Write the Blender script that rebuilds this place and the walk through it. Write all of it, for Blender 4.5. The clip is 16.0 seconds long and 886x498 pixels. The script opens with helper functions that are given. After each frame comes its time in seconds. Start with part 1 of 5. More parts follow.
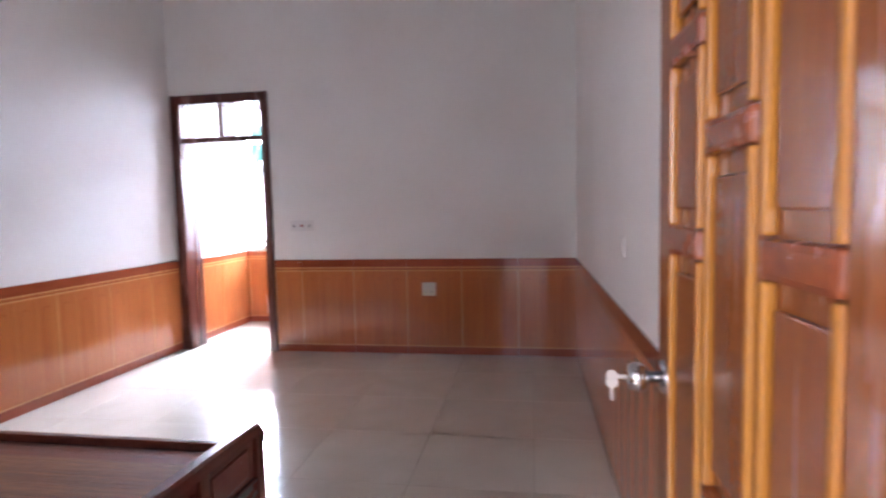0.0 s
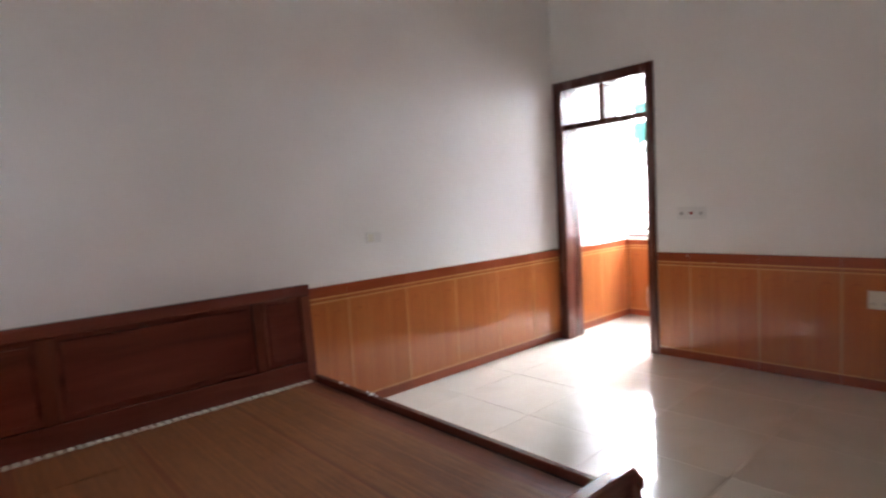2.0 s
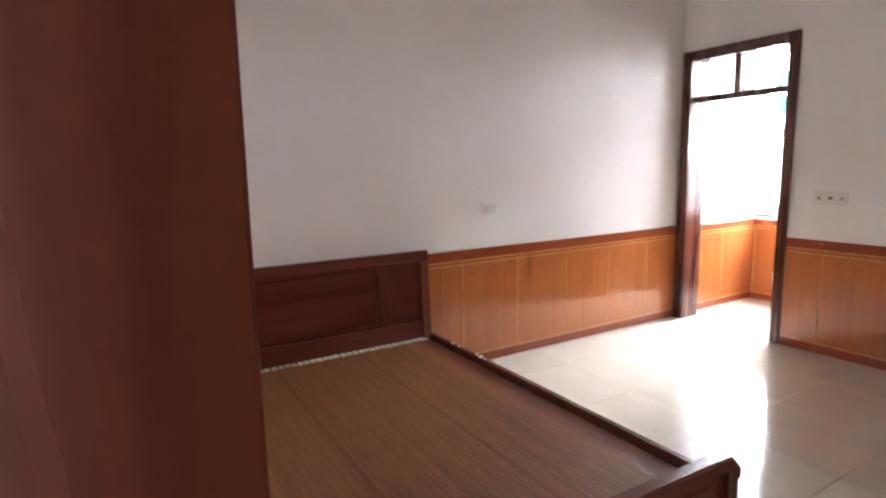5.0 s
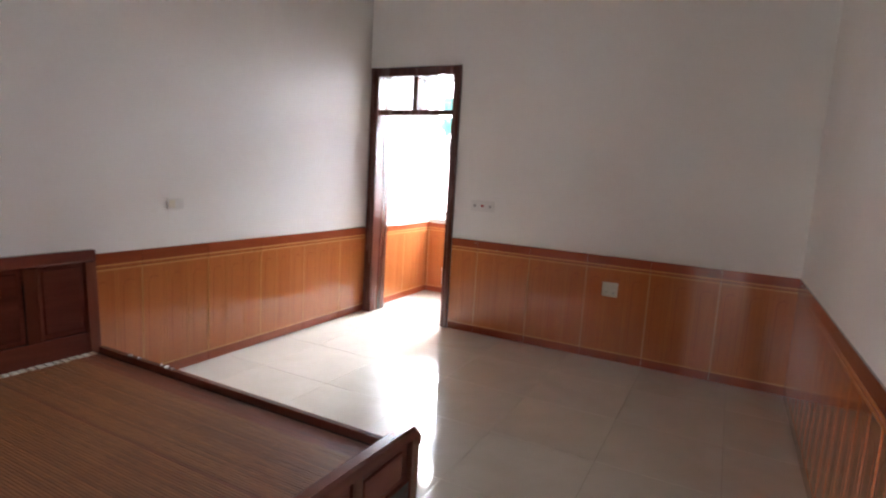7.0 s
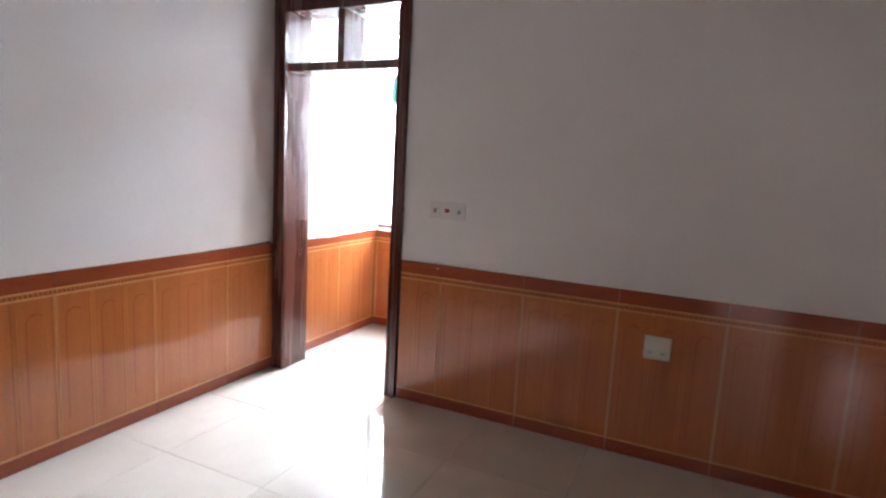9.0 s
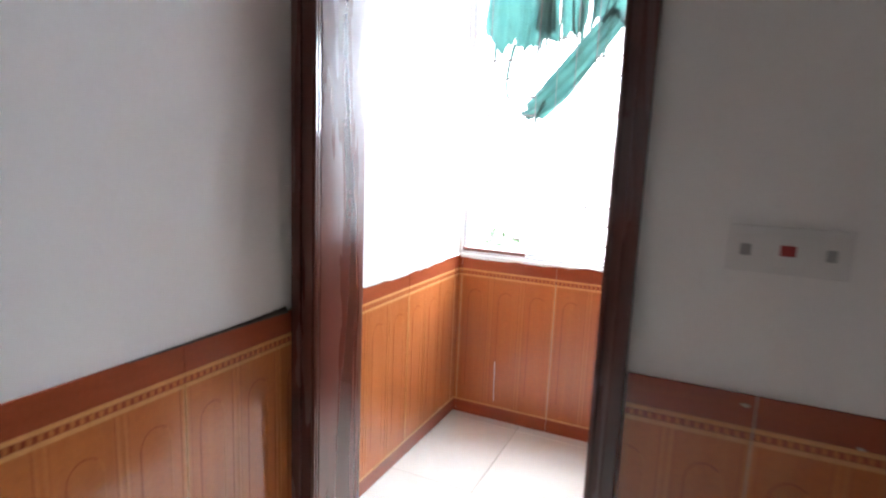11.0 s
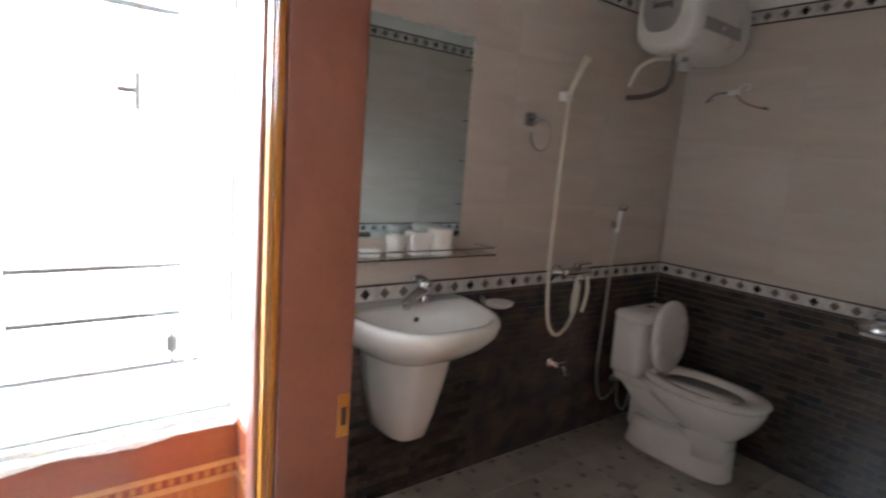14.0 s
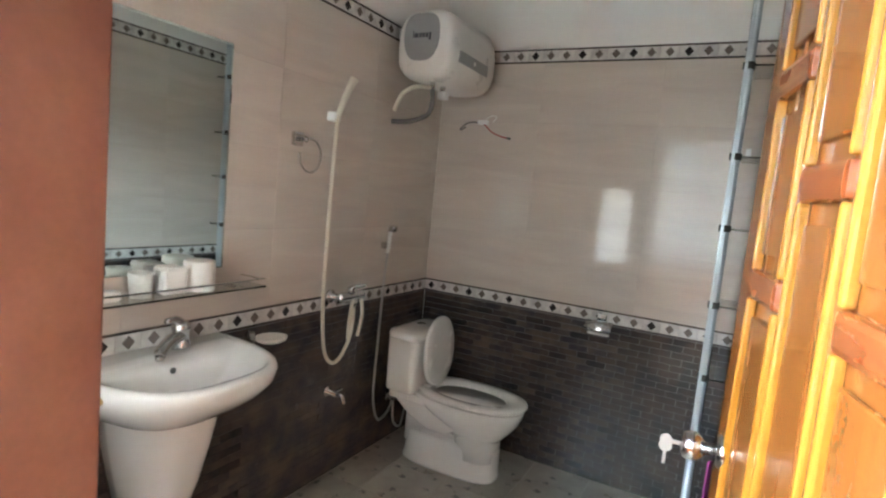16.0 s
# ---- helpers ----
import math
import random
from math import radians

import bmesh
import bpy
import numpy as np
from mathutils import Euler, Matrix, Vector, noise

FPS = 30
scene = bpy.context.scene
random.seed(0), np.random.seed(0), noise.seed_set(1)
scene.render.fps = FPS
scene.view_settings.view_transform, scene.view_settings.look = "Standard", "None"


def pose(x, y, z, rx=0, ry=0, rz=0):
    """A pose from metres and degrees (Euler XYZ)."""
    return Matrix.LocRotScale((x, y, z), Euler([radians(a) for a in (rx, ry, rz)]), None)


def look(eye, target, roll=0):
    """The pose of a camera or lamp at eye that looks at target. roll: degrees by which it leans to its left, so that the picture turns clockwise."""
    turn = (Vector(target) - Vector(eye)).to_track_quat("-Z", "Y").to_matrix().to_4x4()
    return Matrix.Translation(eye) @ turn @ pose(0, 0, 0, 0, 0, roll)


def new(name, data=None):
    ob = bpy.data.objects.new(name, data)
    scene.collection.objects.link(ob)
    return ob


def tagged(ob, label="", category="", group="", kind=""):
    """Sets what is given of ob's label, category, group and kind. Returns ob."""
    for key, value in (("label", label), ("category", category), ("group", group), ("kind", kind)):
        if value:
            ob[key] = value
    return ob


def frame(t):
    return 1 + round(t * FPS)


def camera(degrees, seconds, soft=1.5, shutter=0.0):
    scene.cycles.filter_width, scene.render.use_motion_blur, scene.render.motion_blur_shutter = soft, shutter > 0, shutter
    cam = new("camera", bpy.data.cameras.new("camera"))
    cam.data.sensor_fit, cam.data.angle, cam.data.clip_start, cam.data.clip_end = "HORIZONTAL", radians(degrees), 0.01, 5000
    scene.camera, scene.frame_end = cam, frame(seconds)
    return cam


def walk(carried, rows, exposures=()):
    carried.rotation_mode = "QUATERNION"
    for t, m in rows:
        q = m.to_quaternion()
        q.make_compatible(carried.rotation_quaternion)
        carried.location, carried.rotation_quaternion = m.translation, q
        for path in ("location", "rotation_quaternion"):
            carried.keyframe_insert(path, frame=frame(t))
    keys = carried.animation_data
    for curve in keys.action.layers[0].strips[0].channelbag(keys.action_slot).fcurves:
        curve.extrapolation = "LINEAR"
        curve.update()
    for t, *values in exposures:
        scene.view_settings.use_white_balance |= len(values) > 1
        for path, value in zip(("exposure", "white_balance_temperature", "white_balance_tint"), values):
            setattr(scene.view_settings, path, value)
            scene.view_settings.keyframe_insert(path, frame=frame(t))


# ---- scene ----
cam = camera(78.0, 16.0, soft=2.2, shutter=0.4)
PATH = [
    (0, (3.385, -4.813, 1.314), (3.067, -2.844, 1.167), -1.3),
    (0.5, (3.358, -4.647, 1.304), (2.691, -2.769, 1.143), -1.2),
    (1, (3.323, -4.527, 1.333), (2.437, -2.743, 1.155), -1.7),
    (1.5, (3.213, -4.392, 1.357), (2.064, -2.765, 1.172), -2.5),
    (2, (3.15, -4.381, 1.352), (1.678, -3.037, 1.193), -3.1),
    (2.5, (3.15, -4.379, 1.311), (1.46, -3.323, 1.15), -3.7),
    (3, (3.14, -4.39, 1.331), (1.354, -3.513, 1.134), -3.4),
    (3.2, (3.137, -4.393, 1.311), (1.327, -3.566, 1.108), -3.1),
    (5.3, (3.271, -4.525, 1.475), (1.654, -3.401, 1.127), 0.4),
    (5.5, (3.254, -4.525, 1.463), (1.746, -3.256, 1.123), 1.4),
    (6, (3.4, -4.571, 1.454), (2.132, -3.054, 1.153), 2.3),
    (6.5, (3.394, -4.587, 1.486), (2.303, -2.937, 1.188), 3.4),
    (7, (3.271, -4.56, 1.456), (2.36, -2.801, 1.183), 3.4),
    (7.5, (3.16, -4.292, 1.445), (2.333, -2.493, 1.163), 3.4),
    (8, (3.008, -3.856, 1.422), (2.214, -2.04, 1.153), 3.1),
    (8.2, (2.931, -3.664, 1.447), (2.144, -1.845, 1.174), 3.2),
    (10.3, (1.654, -1.8, 1.324), (0.76, -0.034, 1.037), 3.1),
    (10.5, (1.464, -1.695, 1.349), (0.602, 0.086, 1.056), 3.4),
    (11, (1.112, -1.304, 1.333), (0.286, 0.491, 1.025), 2.4),
    (11.5, (0.831, -0.94, 1.324), (0.088, 0.891, 1.017), 0.3),
    (12, (0.671, -0.582, 1.333), (0.128, 1.314, 1.006), -0.4),
    (12.5, (0.568, -0.246, 1.291), (0.304, 1.713, 0.986), 0.1),
    (13, (0.519, -0.002, 1.32), (0.767, 1.95, 0.963), 1.7),
    (13.5, (0.644, 0.237, 1.355), (1.368, 2.066, 0.997), 3.3),
    (14, (0.661, 0.337, 1.377), (1.848, 1.914, 1.056), 4.5),
    (14.5, (0.638, 0.434, 1.454), (2.112, 1.753, 1.16), 5.2),
    (15, (0.66, 0.437, 1.513), (2.256, 1.612, 1.251), 5.2),
    (15.5, (0.68, 0.461, 1.49), (2.373, 1.504, 1.276), 5.3),
    (16, (0.697, 0.461, 1.419), (2.452, 1.398, 1.213), 5.5),
]
EXPOSURES = [(0.0, 2.9, 6200, 30), (2.0, 2.52, 7000, 23), (2.5, 2.5, 7100, 22), (5.3, 2.95, 7200, 23), (6.5, 2.7, 7100, 23), (8.2, 2.3, 6800, 23), (10.5, 1.9, 6600, 21), (11.5, 1.2, 6600, 18), (12.0, 0.8, 6500, 17), (12.6, 0.45, 6500, 17), (13.2, 0.1, 6500, 17), (14.0, 1.7, 6500, 12), (14.5, 2.15, 6500, 9), (15.0, 2.45, 6500, 6), (16.0, 2.65, 6500, 5)]
walk(cam, [(t, look(eye, target, roll)) for t, eye, target, roll in PATH], EXPOSURES)

# ---- world and daylight ----
world = bpy.data.worlds.new("sky")
scene.world = world
world.use_nodes = True
wn = world.node_tree
sky = wn.nodes.new("ShaderNodeTexSky")
sky.sky_type, sky.sun_disc = "NISHITA", False
sky.sun_elevation, sky.sun_rotation = radians(48), radians(200)
wn.links.new(sky.outputs[0], wn.nodes["Background"].inputs[0])
wn.nodes["Background"].inputs[1].default_value = 0.12
sun = new("sun", bpy.data.lights.new("sun", "SUN"))
sun.data.energy, sun.data.angle, sun.data.color = 2.5, radians(0.6), (1.0, 0.95, 0.88)
sun.matrix_world = look((0, -8, 12), (3, 0, 0))


def daylight(name, eye, target, w, h, watts, colour):
    lamp = new(name, bpy.data.lights.new(name, "AREA"))
    lamp.data.shape, lamp.data.size, lamp.data.size_y = "RECTANGLE", w, h
    lamp.data.energy, lamp.data.color = watts, colour
    lamp.matrix_world = look(eye, target)
    return lamp


daylight("window_daylight", (0.12, 2.10, 2.32), (1.0, -0.9, 1.0), 1.4, 1.7, 265, (0.70, 0.86, 1.0))
daylight("bath_window_daylight", (0.985, 1.505, 1.26), (3.0, 1.505, 1.2), 0.31, 0.70, 0.55, (0.92, 0.95, 1.0))
daylight("hall_daylight", (2.3, -6.52, 1.6), (3.5, -2.5, 1.3), 1.1, 1.35, 8.0, (1.0, 0.95, 0.88))


# ---- materials ----
def material(name, colour, rough=0.5, metal=0.0, vary=0.08, scale=(6, 6, 6), second=None, detail=40, bump=0.05,
             coat=0.0, piece=0.0, rough_vary=0.08, contrast=(0.35, 0.65), distort=0.0, ior=1.5):
    """Two-scale noise colour, fine relief, uneven gloss; piece: lightness change from object to object."""
    m = bpy.data.materials.new(name)
    m.use_nodes = True
    nt, bs = m.node_tree, m.node_tree.nodes["Principled BSDF"]
    add, link = nt.nodes.new, nt.links.new
    co = add("ShaderNodeTexCoord")
    mp = add("ShaderNodeMapping")
    mp.inputs["Scale"].default_value = scale
    link(co.outputs["Object"], mp.inputs[0])
    info = add("ShaderNodeObjectInfo")
    off = add("ShaderNodeVectorMath")
    off.operation = "ADD"
    link(mp.outputs[0], off.inputs[0])
    spread = add("ShaderNodeMath")
    spread.operation = "MULTIPLY"
    spread.inputs[1].default_value = 37.0
    link(info.outputs["Random"], spread.inputs[0])
    link(spread.outputs[0], off.inputs[1])
    big = add("ShaderNodeTexNoise")
    big.inputs["Scale"].default_value, big.inputs["Detail"].default_value = 1.0, 5
    big.inputs["Distortion"].default_value = distort
    link(off.outputs[0], big.inputs["Vector"])
    ramp = add("ShaderNodeValToRGB")
    c2 = second or tuple(max(0, c * (1 - 3 * vary)) for c in colour[:3])
    ramp.color_ramp.elements[0].position, ramp.color_ramp.elements[1].position = contrast
    ramp.color_ramp.elements[0].color = (*c2[:3], 1)
    ramp.color_ramp.elements[1].color = (*colour[:3], 1)
    link(big.outputs["Fac"], ramp.inputs[0])
    fine = add("ShaderNodeTexNoise")
    fine.inputs["Scale"].default_value, fine.inputs["Detail"].default_value = detail, 3
    link(co.outputs["Object"], fine.inputs["Vector"])
    hs = add("ShaderNodeHueSaturation")
    link(ramp.outputs[0], hs.inputs["Color"])
    val = add("ShaderNodeMapRange")
    val.inputs["To Min"].default_value, val.inputs["To Max"].default_value = 1 - vary, 1 + vary
    link(fine.outputs["Fac"], val.inputs["Value"])
    pv = add("ShaderNodeMapRange")
    pv.inputs["To Min"].default_value, pv.inputs["To Max"].default_value = 1 - piece, 1 + piece
    link(info.outputs["Random"], pv.inputs["Value"])
    mul = add("ShaderNodeMath")
    mul.operation = "MULTIPLY"
    link(val.outputs[0], mul.inputs[0])
    link(pv.outputs[0], mul.inputs[1])
    link(mul.outputs[0], hs.inputs["Value"])
    link(hs.outputs[0], bs.inputs["Base Color"])
    rr = add("ShaderNodeMapRange")
    rr.inputs["To Min"].default_value = max(0.02, rough - rough_vary)
    rr.inputs["To Max"].default_value = min(1.0, rough + rough_vary)
    link(big.outputs["Fac"], rr.inputs["Value"])
    link(rr.outputs[0], bs.inputs["Roughness"])
    bs.inputs["Metallic"].default_value = metal
    bs.inputs["IOR"].default_value = ior
    bs.inputs["Coat Weight"].default_value = coat
    bs.inputs["Coat Roughness"].default_value = 0.06
    if bump:
        bp = add("ShaderNodeBump")
        bp.inputs["Strength"].default_value, bp.inputs["Distance"].default_value = bump, 0.003
        link(fine.outputs["Fac"], bp.inputs["Height"])
        link(bp.outputs[0], bs.inputs["Normal"])
    return m


def wood(name, light, dark, grain=(60, 60, 3), rough=0.25, coat=0.3, piece=0.06):
    return material(name, light, rough, 0, 0.12, grain, dark, 90, 0.05, coat, piece, 0.06, (0.3, 0.7), 0.6)


M_PAINT = material("white_wall_paint", (0.84, 0.825, 0.80), 0.6, 0, 0.02, (0.7, 0.7, 0.9), (0.77, 0.755, 0.72), 55, 0.12, 0, 0, 0.05, (0.3, 0.6))
M_CEIL = material("ceiling_paint", (0.8, 0.79, 0.77), 0.7, 0, 0.02, (1, 1, 1), (0.74, 0.73, 0.7), 30, 0.08)
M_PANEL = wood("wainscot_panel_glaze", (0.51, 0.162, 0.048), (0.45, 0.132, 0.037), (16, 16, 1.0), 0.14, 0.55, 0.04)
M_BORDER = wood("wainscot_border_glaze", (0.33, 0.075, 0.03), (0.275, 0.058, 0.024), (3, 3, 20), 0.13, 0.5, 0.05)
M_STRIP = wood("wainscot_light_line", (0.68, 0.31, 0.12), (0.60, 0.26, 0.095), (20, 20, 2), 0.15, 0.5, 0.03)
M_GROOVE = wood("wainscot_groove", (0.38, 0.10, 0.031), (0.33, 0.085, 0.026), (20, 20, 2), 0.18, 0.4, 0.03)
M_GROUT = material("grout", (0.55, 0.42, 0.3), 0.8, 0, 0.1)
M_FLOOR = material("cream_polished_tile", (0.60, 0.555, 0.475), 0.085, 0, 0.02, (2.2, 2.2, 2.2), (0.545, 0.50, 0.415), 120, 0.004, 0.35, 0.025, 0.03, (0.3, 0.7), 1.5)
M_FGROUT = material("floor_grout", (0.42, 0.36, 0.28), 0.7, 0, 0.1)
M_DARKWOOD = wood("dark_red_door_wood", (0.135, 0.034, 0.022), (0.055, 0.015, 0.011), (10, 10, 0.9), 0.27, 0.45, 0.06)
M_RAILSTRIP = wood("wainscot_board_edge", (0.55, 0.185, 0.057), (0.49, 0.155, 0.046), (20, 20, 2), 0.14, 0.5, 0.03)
M_FRAME = wood("red_brown_frame_wood", (0.235, 0.100, 0.076), (0.125, 0.048, 0.039), (4, 4, 2.2), 0.30, 0.6, 0.06)
M_LEAF = wood("orange_varnished_wood", (0.24, 0.076, 0.015), (0.19, 0.054, 0.011), (26, 26, 1.5), 0.26, 0.35, 0.06)
M_LEAF2 = wood("orange_bead_and_lit_casing", (0.41, 0.180, 0.026), (0.34, 0.137, 0.019), (26, 26, 1.5), 0.18, 0.45, 0.06)
M_LEAFRAIL = wood("red_varnished_rail", (0.25, 0.066, 0.018), (0.19, 0.046, 0.014), (3, 26, 26), 0.26, 0.35, 0.06)
M_BED = wood("bed_wood", (0.20, 0.048, 0.030), (0.095, 0.021, 0.014), (6, 1.1, 9), 0.24, 0.4, 0.06)
M_BEDX = wood("bed_wood_long", (0.13, 0.036, 0.022), (0.085, 0.023, 0.015), (1.3, 12, 12), 0.24, 0.4, 0.06)
M_BEDV = wood("bed_wood_post", (0.185, 0.052, 0.029), (0.125, 0.033, 0.019), (10, 10, 1.4), 0.24, 0.4, 0.06)
M_BAMBOO = wood("bamboo_strip", (0.265, 0.104, 0.038), (0.165, 0.060, 0.022), (9, 40, 40), 0.42, 0.05, 0.17)
M_BAMBOORED = wood("reddish_bamboo_strip", (0.22, 0.062, 0.026), (0.13, 0.036, 0.016), (3.5, 20, 20), 0.45, 0.05, 0.18)
M_BINDING = material("pale_cloth_binding", (0.62, 0.57, 0.47), 0.85, 0, 0.1)
M_PLASTIC = material("white_plastic", (0.74, 0.73, 0.70), 0.35, 0, 0.02, bump=0.0)
M_IVORY = material("ivory_plastic", (0.70, 0.66, 0.55), 0.35, 0, 0.02, bump=0.0)
M_DARKSLOT = material("dark_slot", (0.06, 0.06, 0.065), 0.5, 0, 0.05, bump=0)
M_REDSW = material("red_switch", (0.35, 0.03, 0.025), 0.4, 0, 0.05, bump=0)
M_GREYSW = material("grey_switch", (0.3, 0.3, 0.29), 0.4, 0, 0.05, bump=0)
M_CHROME = material("chrome", (0.62, 0.62, 0.62), 0.14, 1.0, 0.02, bump=0)
M_KEY = material("nickel_key", (0.62, 0.61, 0.58), 0.4, 0.5, 0.03, bump=0)
M_BRASS = material("brass", (0.50, 0.35, 0.14), 0.3, 1.0, 0.05, bump=0)
M_ALU = material("grey_aluminium", (0.50, 0.55, 0.58), 0.35, 0.7, 0.05, bump=0.02)
M_WINFRAME = material("white_window_frame", (0.82, 0.83, 0.82), 0.35, 0, 0.04, (9, 9, 9), (0.68, 0.68, 0.65), 60, 0.02)
M_IRON = material("painted_grille_iron", (0.20, 0.19, 0.185), 0.6, 0.0, 0.12, (30, 30, 30), (0.13, 0.115, 0.10), 80, 0.05)
M_CERAMIC = material("white_ceramic", (0.76, 0.73, 0.69), 0.12, 0, 0.015, (3, 3, 3), (0.72, 0.69, 0.64), 20, 0.0, 0.4)
M_SEAT = material("toilet_seat_plastic", (0.74, 0.71, 0.66), 0.25, 0, 0.015, bump=0)
M_BEIGE = material("beige_wall_tile", (0.60, 0.525, 0.455), 0.07, 0, 0.03, (1.5, 9, 1.5), (0.52, 0.445, 0.385), 60, 0.006, 0.0, 0.02, 0.03, (0.3, 0.7), 1.0)
M_MOSAIC = material("dark_brick_tile", (0.085, 0.062, 0.05), 0.2, 0, 0.12, (9, 9, 9), (0.035, 0.032, 0.036), 60, 0.05, 0.3, 0.35, 0.05)
M_MGROUT = material("brick_tile_joint", (0.18, 0.17, 0.17), 0.55, 0, 0.1)
M_MARBLE = material("white_border_tile", (0.66, 0.63, 0.59), 0.15, 0, 0.04, (14, 14, 14), (0.45, 0.42, 0.4), 50, 0.01, 0.3)
M_BLACK = material("black_inlay", (0.025, 0.022, 0.022), 0.15, 0, 0.1, bump=0)
M_TAUPE = material("taupe_inlay", (0.17, 0.14, 0.12), 0.15, 0, 0.1, bump=0)
M_BGROUT = material("bath_grout", (0.56, 0.49, 0.42), 0.7, 0, 0.1)
M_HEATER = material("heater_shell", (0.72, 0.69, 0.64), 0.3, 0, 0.02, bump=0)
M_HPANEL = material("heater_grey_panel", (0.32, 0.31, 0.30), 0.35, 0, 0.03, bump=0)
M_HOSE = material("cream_hose", (0.66, 0.60, 0.48), 0.35, 0, 0.03, bump=0)
M_DARKHOSE = material("dark_braided_hose", (0.13, 0.12, 0.115), 0.4, 0.4, 0.1, (300, 300, 300))
M_STEELHOSE = material("steel_braid_hose", (0.5, 0.49, 0.47), 0.35, 0.8, 0.1, (300, 300, 300))
M_CABLE = material("grey_cable", (0.1, 0.09, 0.09), 0.5, 0, 0.05, bump=0)
M_REDCABLE = material("red_cable", (0.3, 0.04, 0.03), 0.5, 0, 0.05, bump=0)
M_PAPER = material("white_paper", (0.78, 0.75, 0.7), 0.9, 0, 0.03)
M_FROST = material("frosted_plastic", (0.66, 0.65, 0.60), 0.3, 0, 0.05, (40, 40, 40), (0.55, 0.54, 0.49), 60, 0.0)
M_PINK = material("magenta_cloth", (0.4, 0.05, 0.25), 0.8, 0, 0.1)
M_GROUND = material("outside_concrete", (0.52, 0.51, 0.49), 0.9, 0, 0.1, (0.8, 0.8, 0.8), (0.42, 0.41, 0.39))
M_LEAFGREEN = material("green_leaf", (0.06, 0.13, 0.03), 0.45, 0, 0.15, (20, 20, 20), (0.035, 0.08, 0.02), piece=0.2)
M_REDSILL = wood("red_sill_strip", (0.22, 0.06, 0.035), (0.15, 0.04, 0.025), (3, 20, 20), 0.4, 0.1)
M_MOULD = material("dark_mould", (0.05, 0.045, 0.04), 0.9, 0, 0.2, (25, 25, 25), (0.12, 0.10, 0.08), 60, 0.1)
M_CRACK = material("dark_hinge_cap", (0.05, 0.045, 0.04), 0.4, 0.3, 0.05, bump=0)


def spotted_floor():
    m = material("speckled_floor_tile", (0.36, 0.32, 0.27), 0.3, 0, 0.06, (7, 7, 7), (0.28, 0.245, 0.2), 60, 0.03, 0.1, 0.04)
    nt, bs = m.node_tree, m.node_tree.nodes["Principled BSDF"]
    co = nt.nodes.new("ShaderNodeTexCoord")
    vo = nt.nodes.new("ShaderNodeTexVoronoi")
    vo.inputs["Scale"].default_value = 11
    warp = nt.nodes.new("ShaderNodeTexNoise")
    warp.inputs["Scale"].default_value = 26
    addv = nt.nodes.new("ShaderNodeVectorMath")
    addv.operation = "MULTIPLY_ADD"
    addv.inputs[1].default_value = (0.05, 0.05, 0.05)
    nt.links.new(warp.outputs["Color"], addv.inputs[0])
    nt.links.new(co.outputs["Object"], addv.inputs[2])
    nt.links.new(addv.outputs[0], vo.inputs["Vector"])
    rp = nt.nodes.new("ShaderNodeValToRGB")
    rp.color_ramp.elements[0].position, rp.color_ramp.elements[1].position = 0.16, 0.24
    rp.color_ramp.elements[0].color, rp.color_ramp.elements[1].color = (1, 1, 1, 1), (0, 0, 0, 1)
    nt.links.new(vo.outputs["Distance"], rp.inputs[0])
    mx = nt.nodes.new("ShaderNodeMix")
    mx.data_type = "RGBA"
    base = bs.inputs["Base Color"].links[0].from_socket
    nt.links.new(rp.outputs[0], mx.inputs[0])
    nt.links.new(base, mx.inputs[6])
    mx.inputs[7].default_value = (0.11, 0.10, 0.09, 1)
    nt.links.new(mx.outputs[2], bs.inputs["Base Color"])
    return m


M_BFLOOR = spotted_floor()


def glass(name, tint=(1, 1, 1), rough=0.0):
    m = bpy.data.materials.new(name)
    m.use_nodes = True
    bs = m.node_tree.nodes["Principled BSDF"]
    bs.inputs["Base Color"].default_value = (*tint, 1)
    bs.inputs["Roughness"].default_value = rough
    bs.inputs["Transmission Weight"].default_value = 1.0
    bs.inputs["IOR"].default_value = 1.45
    return m


M_GLASS = glass("clear_glass", (0.9, 0.97, 0.95))
M_MIRROR = material("mirror_silver", (0.84, 0.92, 0.91), 0.025, 1.0, 0.0, bump=0, rough_vary=0.0)


def cloth_material():
    m = bpy.data.materials.new("green_shade_cloth")
    m.use_nodes = True
    nt = m.node_tree
    bs = nt.nodes["Principled BSDF"]
    out = nt.nodes["Material Output"]
    no = nt.nodes.new("ShaderNodeTexNoise")
    no.inputs["Scale"].default_value, no.inputs["Detail"].default_value = 9, 6
    rp = nt.nodes.new("ShaderNodeValToRGB")
    rp.color_ramp.elements[0].color = (0.065, 0.125, 0.118, 1)
    rp.color_ramp.elements[1].color = (0.145, 0.26, 0.23, 1)
    co = nt.nodes.new("ShaderNodeTexCoord")
    nt.links.new(co.outputs["Object"], no.inputs["Vector"])
    nt.links.new(no.outputs["Fac"], rp.inputs[0])
    nt.links.new(rp.outputs[0], bs.inputs["Base Color"])
    bs.inputs["Roughness"].default_value = 0.9
    tr = nt.nodes.new("ShaderNodeBsdfTranslucent")
    nt.links.new(rp.outputs[0], tr.inputs[0])
    mix = nt.nodes.new("ShaderNodeMixShader")
    mix.inputs[0].default_value = 0.6
    nt.links.new(bs.outputs[0], mix.inputs[1])
    nt.links.new(tr.outputs[0], mix.inputs[2])
    nt.links.new(mix.outputs[0], out.inputs[0])
    return m


M_CLOTH = cloth_material()


